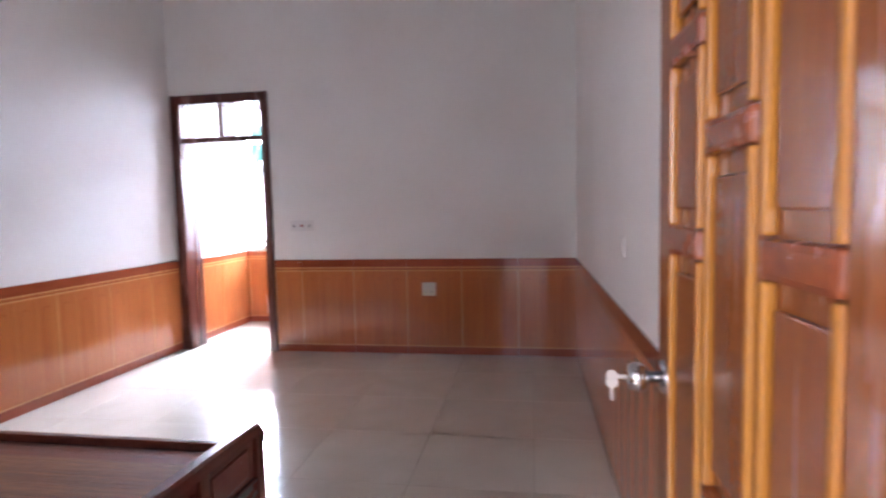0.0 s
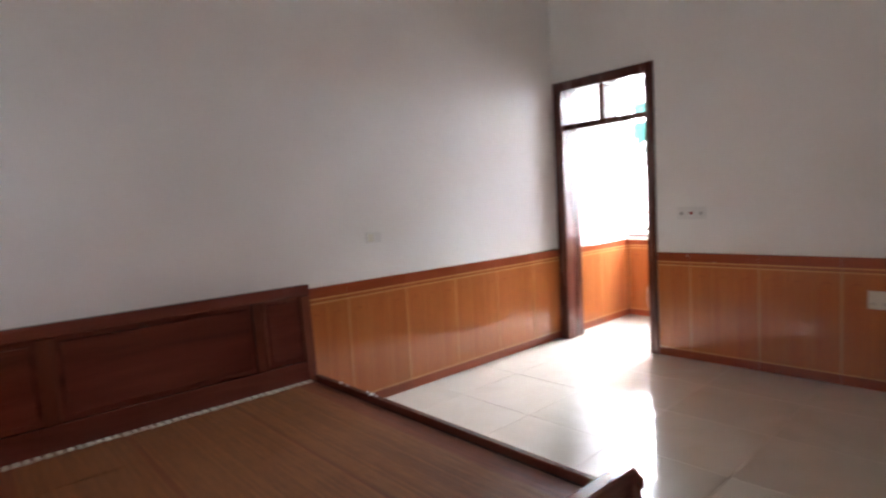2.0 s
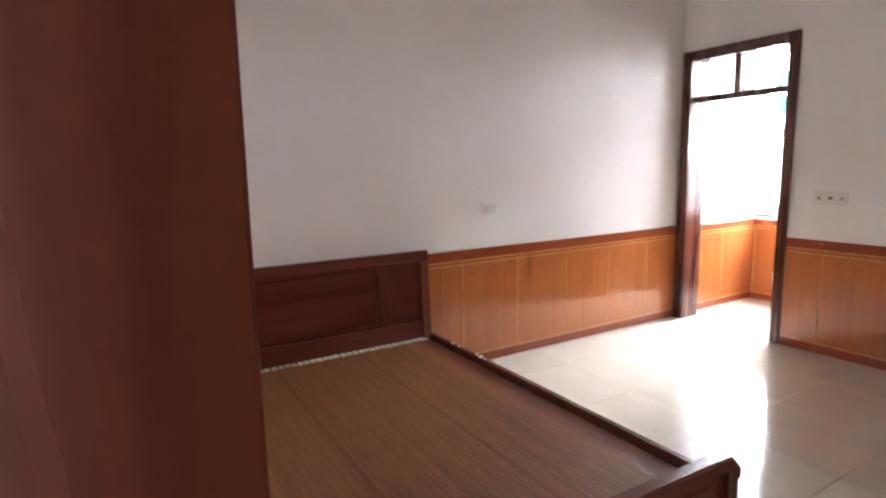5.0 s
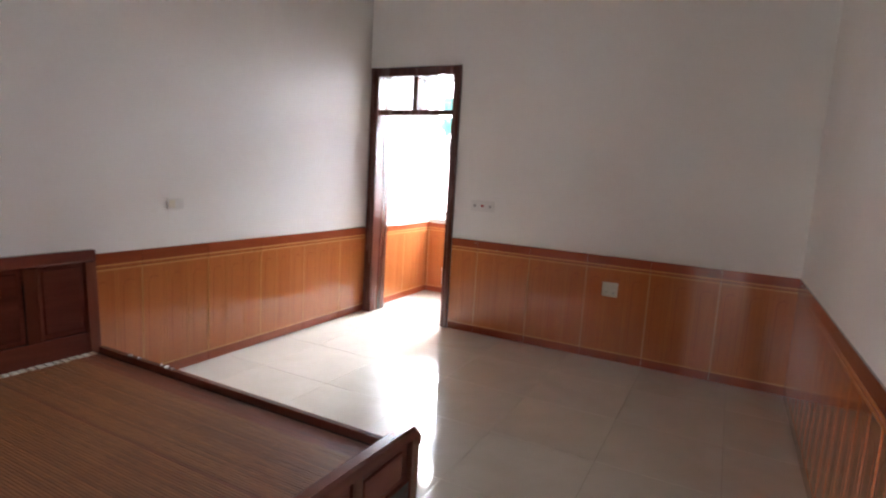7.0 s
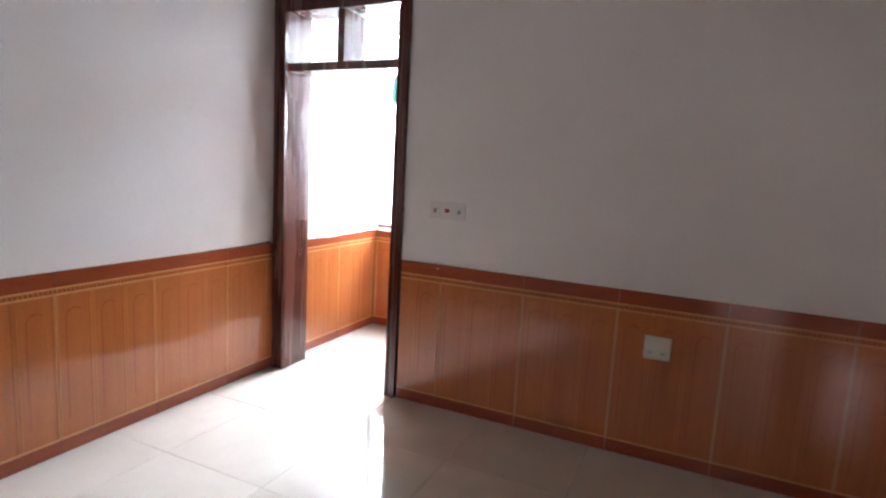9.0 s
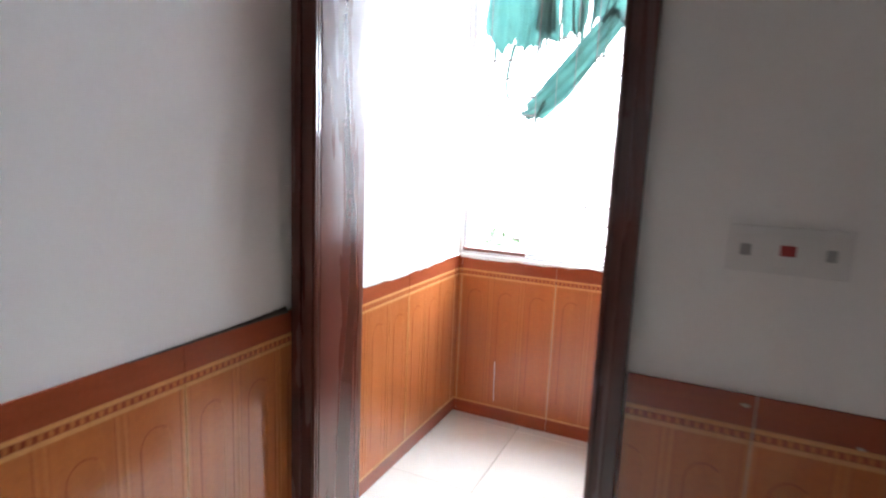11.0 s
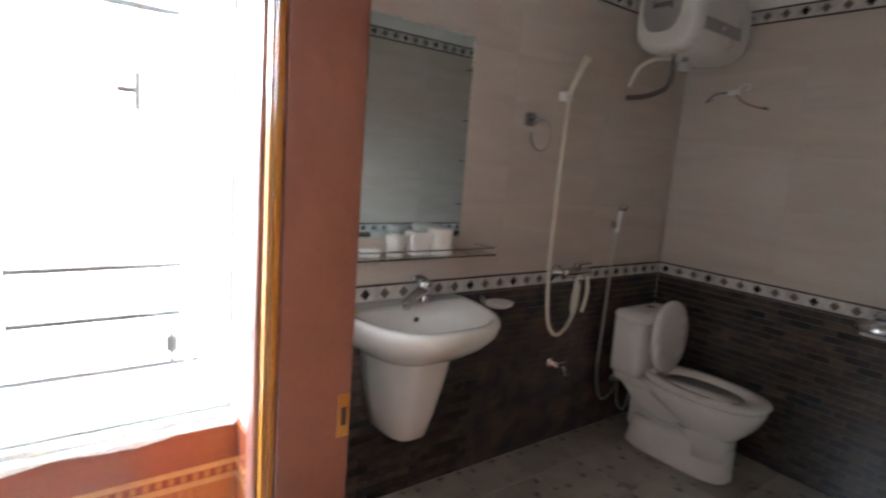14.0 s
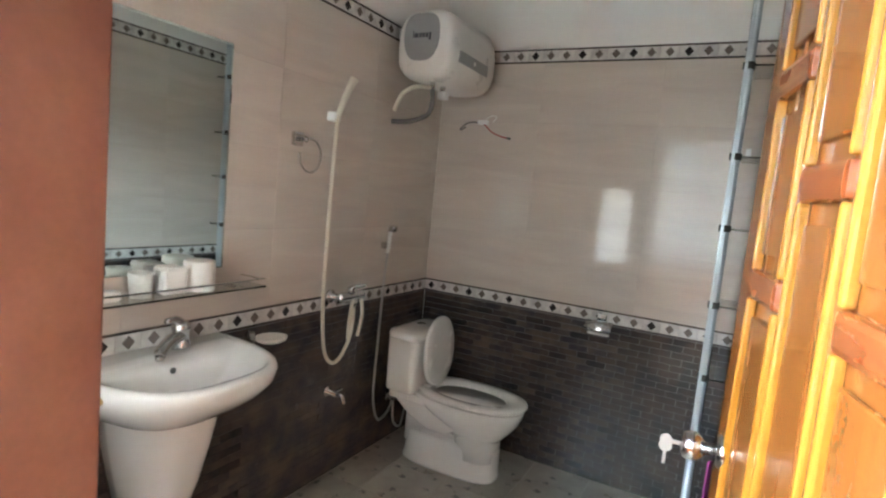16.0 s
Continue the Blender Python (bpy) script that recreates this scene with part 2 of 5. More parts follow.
# Emissive sheet: its own glow stands in for the overexposed daylight outside.
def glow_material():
    m = bpy.data.materials.new("glowing_backdrop")
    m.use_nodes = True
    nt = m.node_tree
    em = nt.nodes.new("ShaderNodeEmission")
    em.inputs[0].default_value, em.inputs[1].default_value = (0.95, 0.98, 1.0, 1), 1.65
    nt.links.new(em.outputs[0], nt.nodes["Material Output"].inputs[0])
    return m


M_BACKGLOW = glow_material()


# ---- mesh helpers ----
def box(bm, x0, x1, y0, y1, z0, z1, mat=0):
    vs = [bm.verts.new(p) for p in ((x0, y0, z0), (x1, y0, z0), (x1, y1, z0), (x0, y1, z0), (x0, y0, z1), (x1, y0, z1), (x1, y1, z1), (x0, y1, z1))]
    for q in ((0, 3, 2, 1), (4, 5, 6, 7), (0, 1, 5, 4), (1, 2, 6, 5), (2, 3, 7, 6), (3, 0, 4, 7)):
        bm.faces.new([vs[i] for i in q]).material_index = mat
    return vs


def bevel(bm, size, segments=2):
    if size:
        bmesh.ops.bevel(bm, geom=bm.edges[:], offset=size, segments=segments, affect="EDGES", clamp_overlap=True, profile=0.6)
    return bm


def boxes(*dims, bev=0.0, seg=2):
    bm = bmesh.new()
    for d in dims:
        box(bm, *d)
    return bevel(bm, bev, seg)


def mesh_of(name, bm, mats, smooth=False):
    me = bpy.data.meshes.new(name)
    bmesh.ops.recalc_face_normals(bm, faces=bm.faces[:])
    if smooth:
        for f in bm.faces:
            f.smooth = True
    bm.to_mesh(me)
    bm.free()
    for m in mats if isinstance(mats, (list, tuple)) else [mats]:
        me.materials.append(m)
    return me


def part(name, bm, mats, parent=None, label="", smooth=False):
    ob = new(name, mesh_of(name, bm, mats, smooth))
    ob.parent = parent
    return tagged(ob, label)


def thing(name, label, category, at=(0, 0, 0), group="", kind=""):
    ob = new(name)
    ob.empty_display_size = 0.05
    ob.location = at
    return tagged(ob, label, category, group, kind)


def lathe(bm, profile, centre=(0, 0, 0), axis="z", n=24, mat=0):
    """Revolves (radius, height) pairs round an axis through centre."""
    rings = []
    for r, h in profile:
        ring = []
        for i in range(n):
            a = 2 * math.pi * i / n
            u, v = r * math.cos(a), r * math.sin(a)
            p = {"z": (u, v, h), "x": (h, u, v), "y": (u, h, v)}[axis]
            ring.append(bm.verts.new(Vector(p) + Vector(centre)))
        rings.append(ring)
    for a, b in zip(rings, rings[1:]):
        for i in range(n):
            bm.faces.new((a[i], a[(i + 1) % n], b[(i + 1) % n], b[i])).material_index = mat
    bm.faces.new(rings[0]).material_index = mat
    bm.faces.new(rings[-1]).material_index = mat
    return bm


def loft(bm, rings, mat=0, cap=True):
    made = [[bm.verts.new(p) for p in ring] for ring in rings]
    n = len(made[0])
    for a, b in zip(made, made[1:]):
        for i in range(n):
            bm.faces.new((a[i], a[(i + 1) % n], b[(i + 1) % n], b[i])).material_index = mat
    if cap:
        bm.faces.new(made[0]).material_index = mat
        bm.faces.new(made[-1]).material_index = mat
    return bm


def tube(bm, points, radius, n=10, mat=0, steps=6):
    """A round tube along a smooth line through the points."""
    pts = [Vector(p) for p in points]
    path = []
    for i in range(len(pts) - 1):
        p0, p1, p2, p3 = pts[max(i - 1, 0)], pts[i], pts[i + 1], pts[min(i + 2, len(pts) - 1)]
        for s in range(steps):
            t = s / steps
            path.append(0.5 * (2 * p1 + (p2 - p0) * t + (2 * p0 - 5 * p1 + 4 * p2 - p3) * t * t + (3 * p1 - p0 - 3 * p2 + p3) * t ** 3))
    path.append(pts[-1])
    rings = []
    side = None
    for i, p in enumerate(path):
        d = (path[min(i + 1, len(path) - 1)] - path[max(i - 1, 0)]).normalized()
        if side is None:
            side = d.orthogonal().normalized()
        side = (side - d * side.dot(d)).normalized()
        up = d.cross(side)
        r = radius(i / (len(path) - 1)) if callable(radius) else radius
        rings.append([p + r * (math.cos(2 * math.pi * k / n) * side + math.sin(2 * math.pi * k / n) * up) for k in range(n)])
    return loft(bm, rings, mat)


def oval(cx, cy, z, rx, ry, n=28, power=2.0, front=1.0):
    """A rounded ring; front stretches its -y half."""
    out = []
    for i in range(n):
        a = 2 * math.pi * i / n
        c, s = math.cos(a), math.sin(a)
        x = rx * math.copysign(abs(c) ** (2 / power), c)
        y = ry * math.copysign(abs(s) ** (2 / power), s)
        out.append((cx + x, cy + (y * front if y < 0 else y), z))
    return out


# ---- plan ----
W, EAST, SOUTH, CEIL = 0.0, 3.77, -4.465, 3.45
LOB_N, LOB_E, LOB_CEIL = 1.32, 0.955, 2.62
BW, BE, BS, BN = 1.08, 3.53, 0.42, 2.07
NICHE_X, NICHE_Y = 1.97, 0.235


def slab(name, dims, mat, label, category="wall"):
    bm = bmesh.new()
    for d in dims:
        box(bm, *d)
    return tagged(part(name, bm, mat), label, category, kind="structure")


# floors under the tiles
slab("floor", [(-0.2, 4.0, -4.70, 0.0, -0.15, -0.004), (0.0, 0.955, 0.0, 1.36, -0.15, -0.004)], M_FGROUT, "cream polished floor tiles with thin joints", "floor")
slab("floor_bathroom", [(0.957, 3.7, 0.22, 2.2, -0.15, -0.004)], M_BGROUT, "speckled beige bathroom floor tiles", "floor")
slab("floor_hall", [(1.6, 5.4, -6.8, -4.7002, -0.15, 0.0)], M_FLOOR, "plain cream hall floor", "floor")

# bedroom walls
wall_west = slab("wall_west", [(-0.2, 0.0, -4.70, 1.40, 0, CEIL + 0.1)], M_PAINT, "white painted wall with wood-look tiled wainscot")
wall_north = slab("wall_north", [(0.0, 0.03, 0.0, 0.2, 0, CEIL), (0.99, 4.0, 0.0, 0.2, 0, CEIL), (0.03, 0.99, 0.0, 0.2, 2.42, CEIL)], M_PAINT, "white painted wall with wood-look tiled wainscot")
wall_east = slab("wall_east", [(EAST, 4.0, -4.70, 0.0, 0, CEIL)], M_PAINT, "white painted wall with wood-look tiled wainscot")
wall_south = slab("wall_south", [(0.0, 2.886, -4.70, SOUTH, 0, CEIL), (3.73, EAST, -4.70, SOUTH, 0, CEIL), (2.886, 3.73, -4.70, SOUTH, 2.42, CEIL)], M_PAINT, "white painted wall with wood-look tiled wainscot")
slab("ceiling", [(-0.2, 4.0, -4.70, 0.2, CEIL + 0.1, CEIL + 0.25), (0.0, EAST, SOUTH, 0.0, CEIL, CEIL + 0.099)], M_CEIL, "plain white painted ceiling", "ceiling")
# lobby
wall_lobby_north = slab("wall_lobby_north", [(0.0, 0.955, LOB_N, 1.42, 0, 0.875), (0.0, 0.955, LOB_N, 1.42, 2.55, 2.80), (0.0, 0.012, LOB_N, 1.42, 0.875, 2.55), (0.943, 0.955, LOB_N, 1.42, 0.875, 2.55)], M_PAINT, "white wall below and around the lobby window")
wall_lobby_east = slab("wall_lobby_east", [(LOB_E, BW, 1.20, 1.345, 0, 3.0), (LOB_E, BW, 1.665, 2.2, 0, 3.0), (LOB_E, BW, 1.345, 1.665, 0, 0.90), (LOB_E, BW, 1.345, 1.665, 1.62, 3.0), (LOB_E, BW, 0.2, 0.235, 0, 3.0), (LOB_E, BW, 0.235, 1.20, 2.16, 3.0)], M_PAINT, "white painted partition round the bathroom door")
slab("ceiling_lobby", [(0.0, LOB_E, 0.2, LOB_N, LOB_CEIL, LOB_CEIL + 0.12)], M_CEIL, "white lobby ceiling", "ceiling")
# bathroom
wall_bath_north = slab("wall_bath_north", [(BW, 3.7, BN + 0.012, 2.2, 0, 3.0)], M_PAINT, "tiled bathroom wall with dark lower part")
wall_bath_east = slab("wall_bath_east", [(BE + 0.012, 3.7, 0.22, BN + 0.012, 0, 3.0)], M_PAINT, "tiled bathroom wall with dark lower part")
wall_bath_south = slab("wall_bath_south", [(NICHE_X, BE + 0.012, 0.2, BS - 0.012, 0, 3.0), (BW, NICHE_X, 0.2, NICHE_Y - 0.012, 0, 3.0)], M_PAINT, "tiled bathroom wall with dark lower part")
slab("ceiling_bathroom", [(LOB_E, 3.7, 0.2, 2.2, 3.0, 3.12)], M_CEIL, "white bathroom ceiling", "ceiling")
# hall behind the entrance, closed all round, with a window opening
slab("wall_hall", [(1.4, 1.6, -6.8, -4.70, 0, 3.0), (5.2, 5.4, -6.8, -4.70, 0, 3.0), (1.6, 1.73, -6.8, -6.6, 0, 3.0), (2.87, 5.2, -6.8, -6.6, 0, 3.0), (1.73, 2.87, -6.8, -6.6, 0, 0.9), (1.73, 2.87, -6.8, -6.6, 2.3, 3.0)], M_PAINT, "plain white hall wall")
slab("ceiling_hall", [(1.4, 5.4, -6.8, -4.702, 3.0, 3.12)], M_CEIL, "plain white hall ceiling", "ceiling")
# outdoors
slab("ground", [(-400, 400, -400, 400, -0.9, -0.6)], M_GROUND, "grey concrete ground outside reaching the horizon", "ground")
slab("backdrop", [(-7.0, 9.0, 6.0, 6.05, -0.6, 9.0)], M_BACKGLOW, "glowing white sheet standing in for overexposed daylight beyond the window", "backdrop")

# baseline of door frames: jambs, head, transom bar, casing
H_OUT, H_BAR0, H_BAR1, H_IN = 2.43, 1.985, 2.035, 2.345


def door_frame(name, label, x0, x1, depth0, depth1, out0, out1, along="x", mullion=True, top=H_OUT, mat=None, edge=None):
    """A deep boxed frame: out0..out1 outer width, x0..x1 clear opening, depth0..depth1 through the wall."""
    ob = thing(name, label, "door frame", kind="structure")

    def put(part_name, a0, a1, d0, d1, z0, z1, bev=0.004):
        bm = boxes((a0, a1, d0, d1, z0, z1), bev=bev)
        if along == "y":
            bmesh.ops.transform(bm, matrix=Matrix(((0, 1, 0, 0), (1, 0, 0, 0), (0, 0, 1, 0), (0, 0, 0, 1))), verts=bm.verts[:])
        return part(part_name, bm, edge if edge and part_name in ("casing", "bead") else mat or M_DARKWOOD, ob)

    d = depth1 - depth0
    for a0, a1, o in ((out0, x0, 1), (x1, out1, -1)):
        put("jamb", a0, a1, depth0 + 0.02, depth1, 0.0, top - 0.075)
        # stepped moulding on the room face
        put("casing", a0, a1, depth0 + 0.006, depth0 + 0.018, 0.0, top)
        m = a0 if o == 1 else a1
        put("moulding", min(m, m + o * 0.035), max(m, m + o * 0.035), depth0 - 0.006, depth0 + 0.004, 0.0, top)
        m = x0 if o == 1 else x1
        put("bead", min(m, m - o * 0.014), max(m, m - o * 0.014), depth0 - 0.004, depth0 + 0.004, 0.0, top - 0.08)
    put("head", out0, out1, depth0 + 0.02, depth1, top - 0.073, top)
    put("head_casing", x0 + 0.002, x1 - 0.002, depth0 + 0.004, depth0 + 0.018, top - 0.085, top)
    if mullion:
        put("transom_bar", x0 + 0.002, x1 - 0.002, depth0 + 0.01, depth1 - 0.01, H_BAR0, H_BAR1)
        mid = (x0 + x1) / 2
        put("mullion", mid - 0.024, mid + 0.024, depth0 + 0.012, depth1 - 0.012, H_BAR1 + 0.002, top - 0.087)
    return ob


door_frame("door_frame_lobby", "dark red varnished door frame with a glazed transom", 0.113, 0.930, -0.022, 0.232, 0.024, 1.001)
door_frame("door_frame_entrance", "dark red varnished entrance door frame", 2.925, 3.66, -4.72, -4.448, 2.885, 3.735)
# Casing and bead take a brighter orange: window light on them, put into the colour.
bath_frame = door_frame("door_frame_bathroom", "dark red varnished bathroom door frame", 0.285, 1.13, 0.935, 1.085, 0.236, 1.20, along="y", mullion=False, top=2.16, mat=M_FRAME, edge=M_LEAF2)
part("door_stop", tube(bmesh.new(), [(1.084, 1.168, 1.10), (1.095, 1.170, 1.101), (1.108, 1.171, 1.10)], 0.005, 10), M_BRASS, bath_frame, "short brass stop pin", True)
part("strike_plate", boxes((1.060, 1.082, 1.1272, 1.1295, 0.893, 0.972), bev=0.001, seg=1), M_BRASS, bath_frame, "small brass strike plate")
part("strike_slot", boxes((1.066, 1.076, 1.1262, 1.1271, 0.915, 0.948)), M_DARKSLOT, bath_frame)


def window_leaf_reveal():
    """White aluminium sliding window with two sashes and an iron grille behind."""
    win = thing("window_1", "white aluminium sliding window, open to bright daylight", "window", kind="structure")
    x0, x1, y0, y1, z0, z1 = 0.012, 0.943, 1.34, 1.40, 0.876, 2.55
    part("sill", boxes((x0, x1, LOB_N + 0.004, 1.419, 0.876, 0.888), bev=0.003), M_WINFRAME, win, "white sill board with worn paint")
    for n, d in (("frame_jamb", (x0, x0 + 0.024, y0, y1, 0.89, z1)), ("frame_jamb", (x1 - 0.024, x1, y0, y1, 0.89, z1)),
                 ("frame_rail", (x0 + 0.025, x1 - 0.025, y0, y1, 0.89, 0.905)), ("frame_rail", (x0 + 0.025, x1 - 0.025, y0, y1, z1 - 0.03, z1)),
                 ("track", (x0 + 0.025, x1 - 0.025, 1.362, 1.366, 0.906, 0.922)), ("track", (x0 + 0.025, x1 - 0.025, 1.384, 1.388, 0.906, 0.922))):
        part(n, boxes(d, bev=0.002, seg=1), M_WINFRAME, win)
    # sash frame standing at the hinge side, slid open
    for d in ((0.896, 0.916, 1.369, 1.382, 0.924, z1 - 0.032), (0.872, 0.880, 1.369, 1.382, 0.924, z1 - 0.032)):
        part("sash_stile", boxes(d, bev=0.002, seg=1), M_WINFRAME, win)
    part("red_stop", boxes((0.018, 0.356, 1.3225, 1.338, 0.8885, 0.907), bev=0.002), M_REDSILL, win, "dark red strip lying on the sill")
    return win


window_leaf_reveal()


def grille():
    g = thing("window_grille", "thin iron window grille of square bars in a geometric pattern", "window grille")
    y0, y1, r = 1.404, 1.413, 0.0045
    za, zb = 0.965, 2.50
    cols = (0.085, 0.335, 0.433, 0.520, 0.614, 0.868)

    def bar_h(xa, xb, z):
        part("bar", boxes((xa, xb, y0, y1, z - r, z + r), bev=0.0015, seg=1), M_IRON, g)

    def bar_v(x, z0, z1):
        part("bar", boxes((x - r * 0.6, x + r * 0.6, y0 + 0.001, y1 - 0.001, z0, z1), bev=0.0015, seg=1), M_IRON, g)

    for x in cols:
        bar_v(x, za, zb)
    for za_, in ((za,), (zb,)):
        bar_h(0.013, 0.433, za_)
        bar_h(0.520, 0.942, za_)
    for z in (1.061, 1.151, 1.587, 1.677, 1.767, 1.857, 2.20, 2.30, 2.40):
        bar_h(0.085, 0.335, z)
        bar_h(0.614, 0.868, z)
    for z in (1.376, 1.95):
        bar_h(0.433, 0.520, z)
    for x in (0.212, 0.744):
        bar_v(x, 1.151, 1.587)
    for x in (0.433, 0.520):
        bar_v(x, 0.889, za)
    for x, z0 in ((0.805, 1.20),):
        bar_v(x, z0, 1.587)
    part("hook", boxes((0.770, 0.800, 1.398, 1.404, 1.447, 1.455), (0.796, 0.802, 1.396, 1.403, 1.42, 1.48), bev=0.001, seg=1), M_IRON, g)
    part("latch", boxes((0.842, 0.862, 1.395, 1.403, 0.99, 1.02), (0.848, 0.856, 1.394, 1.402, 0.965, 1.045), bev=0.0015, seg=1), M_IRON, g)
    return g


grille()


# ---- wainscot tiles: 0.5 x 0.87 m glazed panels, printed relief of three arched boards ----
TILE_W, TILE_H = 0.5, 0.868
TILE_CACHE = {}


def wainscot_mesh(a, b):
    key = (round(a, 3), round(b, 3))
    if key in TILE_CACHE:
        return TILE_CACHE[key]
    bm = bmesh.new()

    def strip(u0, u1, z0, z1, t0, t1, mat):
        u0, u1 = max(u0, a), min(u1, b)
        if u1 - u0 > 0.0015:
            box(bm, u0 - a, u1 - a, t0, t1, z0, z1, mat)

    g = 0.0012
    strip(a + g, b - g, 0.001, 0.068, 0, 0.0085, 1)
    strip(a + g, b - g, 0.068, 0.078, 0, 0.0094, 2)
    strip(a + g, b - g, 0.078, 0.758, 0, 0.0075, 0)
    strip(a + g, b - g, 0.758, 0.769, 0, 0.0094, 2)
    strip(a + g, b - g, 0.769, 0.786, 0, 0.0078, 1)
    strip(a + g, b - g, 0.786, 0.797, 0, 0.0094, 2)
    strip(a + g, b - g, 0.797, TILE_H, 0, 0.0088, 1)
    for i in range(25):
        strip(0.004 + i * 0.02, 0.014 + i * 0.02, 0.771, 0.784, 0.0078, 0.0088, 4)
    strip(0.0013, 0.0038, 0.078, 0.758, 0.0075, 0.0083, 2)
    strip(TILE_W - 0.0045, TILE_W - 0.0013, 0.078, 0.758, 0.0075, 0.0083, 2)
    for i in range(3):
        u = i * TILE_W / 3
        strip(u + 0.004, u + 0.013, 0.078, 0.758, 0.0075, 0.0085, 4)
        strip(u + 0.013, u + 0.0155, 0.078, 0.758, 0.0075, 0.0079, 3)
        strip(u + 0.150, u + 0.152, 0.078, 0.758, 0.0075, 0.0079, 3)
        strip(u + 0.152, u + 0.162, 0.078, 0.758, 0.0075, 0.0084, 4)
        # arch: two legs and a half ring of short pieces
        c, r = u + 0.083, 0.040
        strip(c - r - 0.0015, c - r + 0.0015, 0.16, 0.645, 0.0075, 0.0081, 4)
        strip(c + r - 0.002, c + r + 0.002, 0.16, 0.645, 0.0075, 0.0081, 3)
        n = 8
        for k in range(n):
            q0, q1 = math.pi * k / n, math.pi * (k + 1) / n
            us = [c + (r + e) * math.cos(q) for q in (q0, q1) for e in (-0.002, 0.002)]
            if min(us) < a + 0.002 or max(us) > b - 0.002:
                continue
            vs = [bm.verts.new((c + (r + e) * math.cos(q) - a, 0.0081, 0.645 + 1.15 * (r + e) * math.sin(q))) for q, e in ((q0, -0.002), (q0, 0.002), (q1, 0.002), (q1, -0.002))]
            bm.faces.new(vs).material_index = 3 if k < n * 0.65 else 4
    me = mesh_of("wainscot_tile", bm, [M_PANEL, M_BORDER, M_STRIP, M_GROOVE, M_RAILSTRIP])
    TILE_CACHE[key] = me
    return me


def wainscot(parent, length, m, first):
    """Tiles along u from 0 to length in the pose m (u, out of the wall, up); first: width of the first, cut tile."""
    bed = bmesh.new()
    box(bed, 0, length, 0.0005, 0.0055, 0, TILE_H - 0.002)
    ob = part("tile_bed", bed, M_GROUT, parent)
    ob.matrix_world = m
    u = 0.0
    while u < length - 0.004:
        w = first if u == 0.0 and first else TILE_W
        w = min(w, length - u)
        cut_a = TILE_W - w if u == 0.0 and first else 0.0
        t = new("tile", wainscot_mesh(cut_a, cut_a + w))
        t.parent = parent
        t.matrix_world = m @ pose(u, 0, 0)
        u += w


def along(origin, direction, normal):
    d, n = Vector(direction), Vector(normal)
    return Matrix(((d.x, n.x, 0, origin[0]), (d.y, n.y, 0, origin[1]), (0, 0, 1, 0), (0, 0, 0, 1)))


def flat_tiles(parent, m, u0, u1, v0, v1, su, sv, ou, ov, mat, gap=0.0012, thick=0.010, name="tile", bev=0.0012, skip=None):
    """Thin bevelled tiles in the pose m (u, v, out), joints on multiples of su, sv from ou, ov."""
    cache = {}
    i0, i1 = math.floor((u0 - ou) / su), math.ceil((u1 - ou) / su)
    j0, j1 = math.floor((v0 - ov) / sv), math.ceil((v1 - ov) / sv)
    for i in range(i0, i1):
        for j in range(j0, j1):
            a0, a1 = max(u0, ou + i * su), min(u1, ou + (i + 1) * su)
            b0, b1 = max(v0, ov + j * sv), min(v1, ov + (j + 1) * sv)
            if a1 - a0 < 0.01 or b1 - b0 < 0.01 or (skip and skip(a0, a1, b0, b1)):
                continue
            key = (round(a1 - a0, 3), round(b1 - b0, 3))
            if key not in cache:
                bm = bmesh.new()
                w, h = a1 - a0, b1 - b0
                low = [bm.verts.new((x, y, -thick)) for x, y in ((gap / 2, gap / 2), (w - gap / 2, gap / 2), (w - gap / 2, h - gap / 2), (gap / 2, h - gap / 2))]
                mid = [bm.verts.new((v.co.x, v.co.y, -bev)) for v in low]
                k = gap / 2 + bev
                top = [bm.verts.new((x, y, 0)) for x, y in ((k, k), (w - k, k), (w - k, h - k), (k, h - k))]
                for r0, r1 in ((low, mid), (mid, top)):
                    for q in range(4):
                        bm.faces.new((r0[q], r0[(q + 1) % 4], r1[(q + 1) % 4], r1[q]))
                bm.faces.new(top)
                cache[key] = mesh_of(name, bm, mat)
            t = new(name, cache[key])
            t.parent = parent
            t.matrix_world = m @ pose(a0, b0, 0)
# ---- wainscot on every wall ----
wainscot(wall_west, 4.465, along((0, 0), (0, -1), (1, 0)), 0.40)
wainscot(wall_north, EAST - 1.004, along((EAST, 0), (-1, 0), (0, -1)), None)
wainscot(wall_east, 4.465, along((EAST, SOUTH), (0, 1), (-1, 0)), 0.46)
wainscot(wall_south, 2.882, along((0, SOUTH), (1, 0), (0, 1)), None)
wainscot(wall_lobby_north, 0.955, along((LOB_E, LOB_N), (-1, 0), (0, -1)), 0.431)
wall_lobby_west = slab("wall_lobby_west", [(0.0005, 0.002, 0.24, LOB_N, 0.87, 0.872)], M_PAINT, "thin plaster edge above the lobby wainscot")
wainscot(wall_lobby_west, LOB_N - 0.236, along((0.0, LOB_N), (0, -1), (1, 0)), 0.06)
wainscot(wall_lobby_east, 0.115, along((LOB_E, 1.204), (0, 1), (-1, 0)), None)


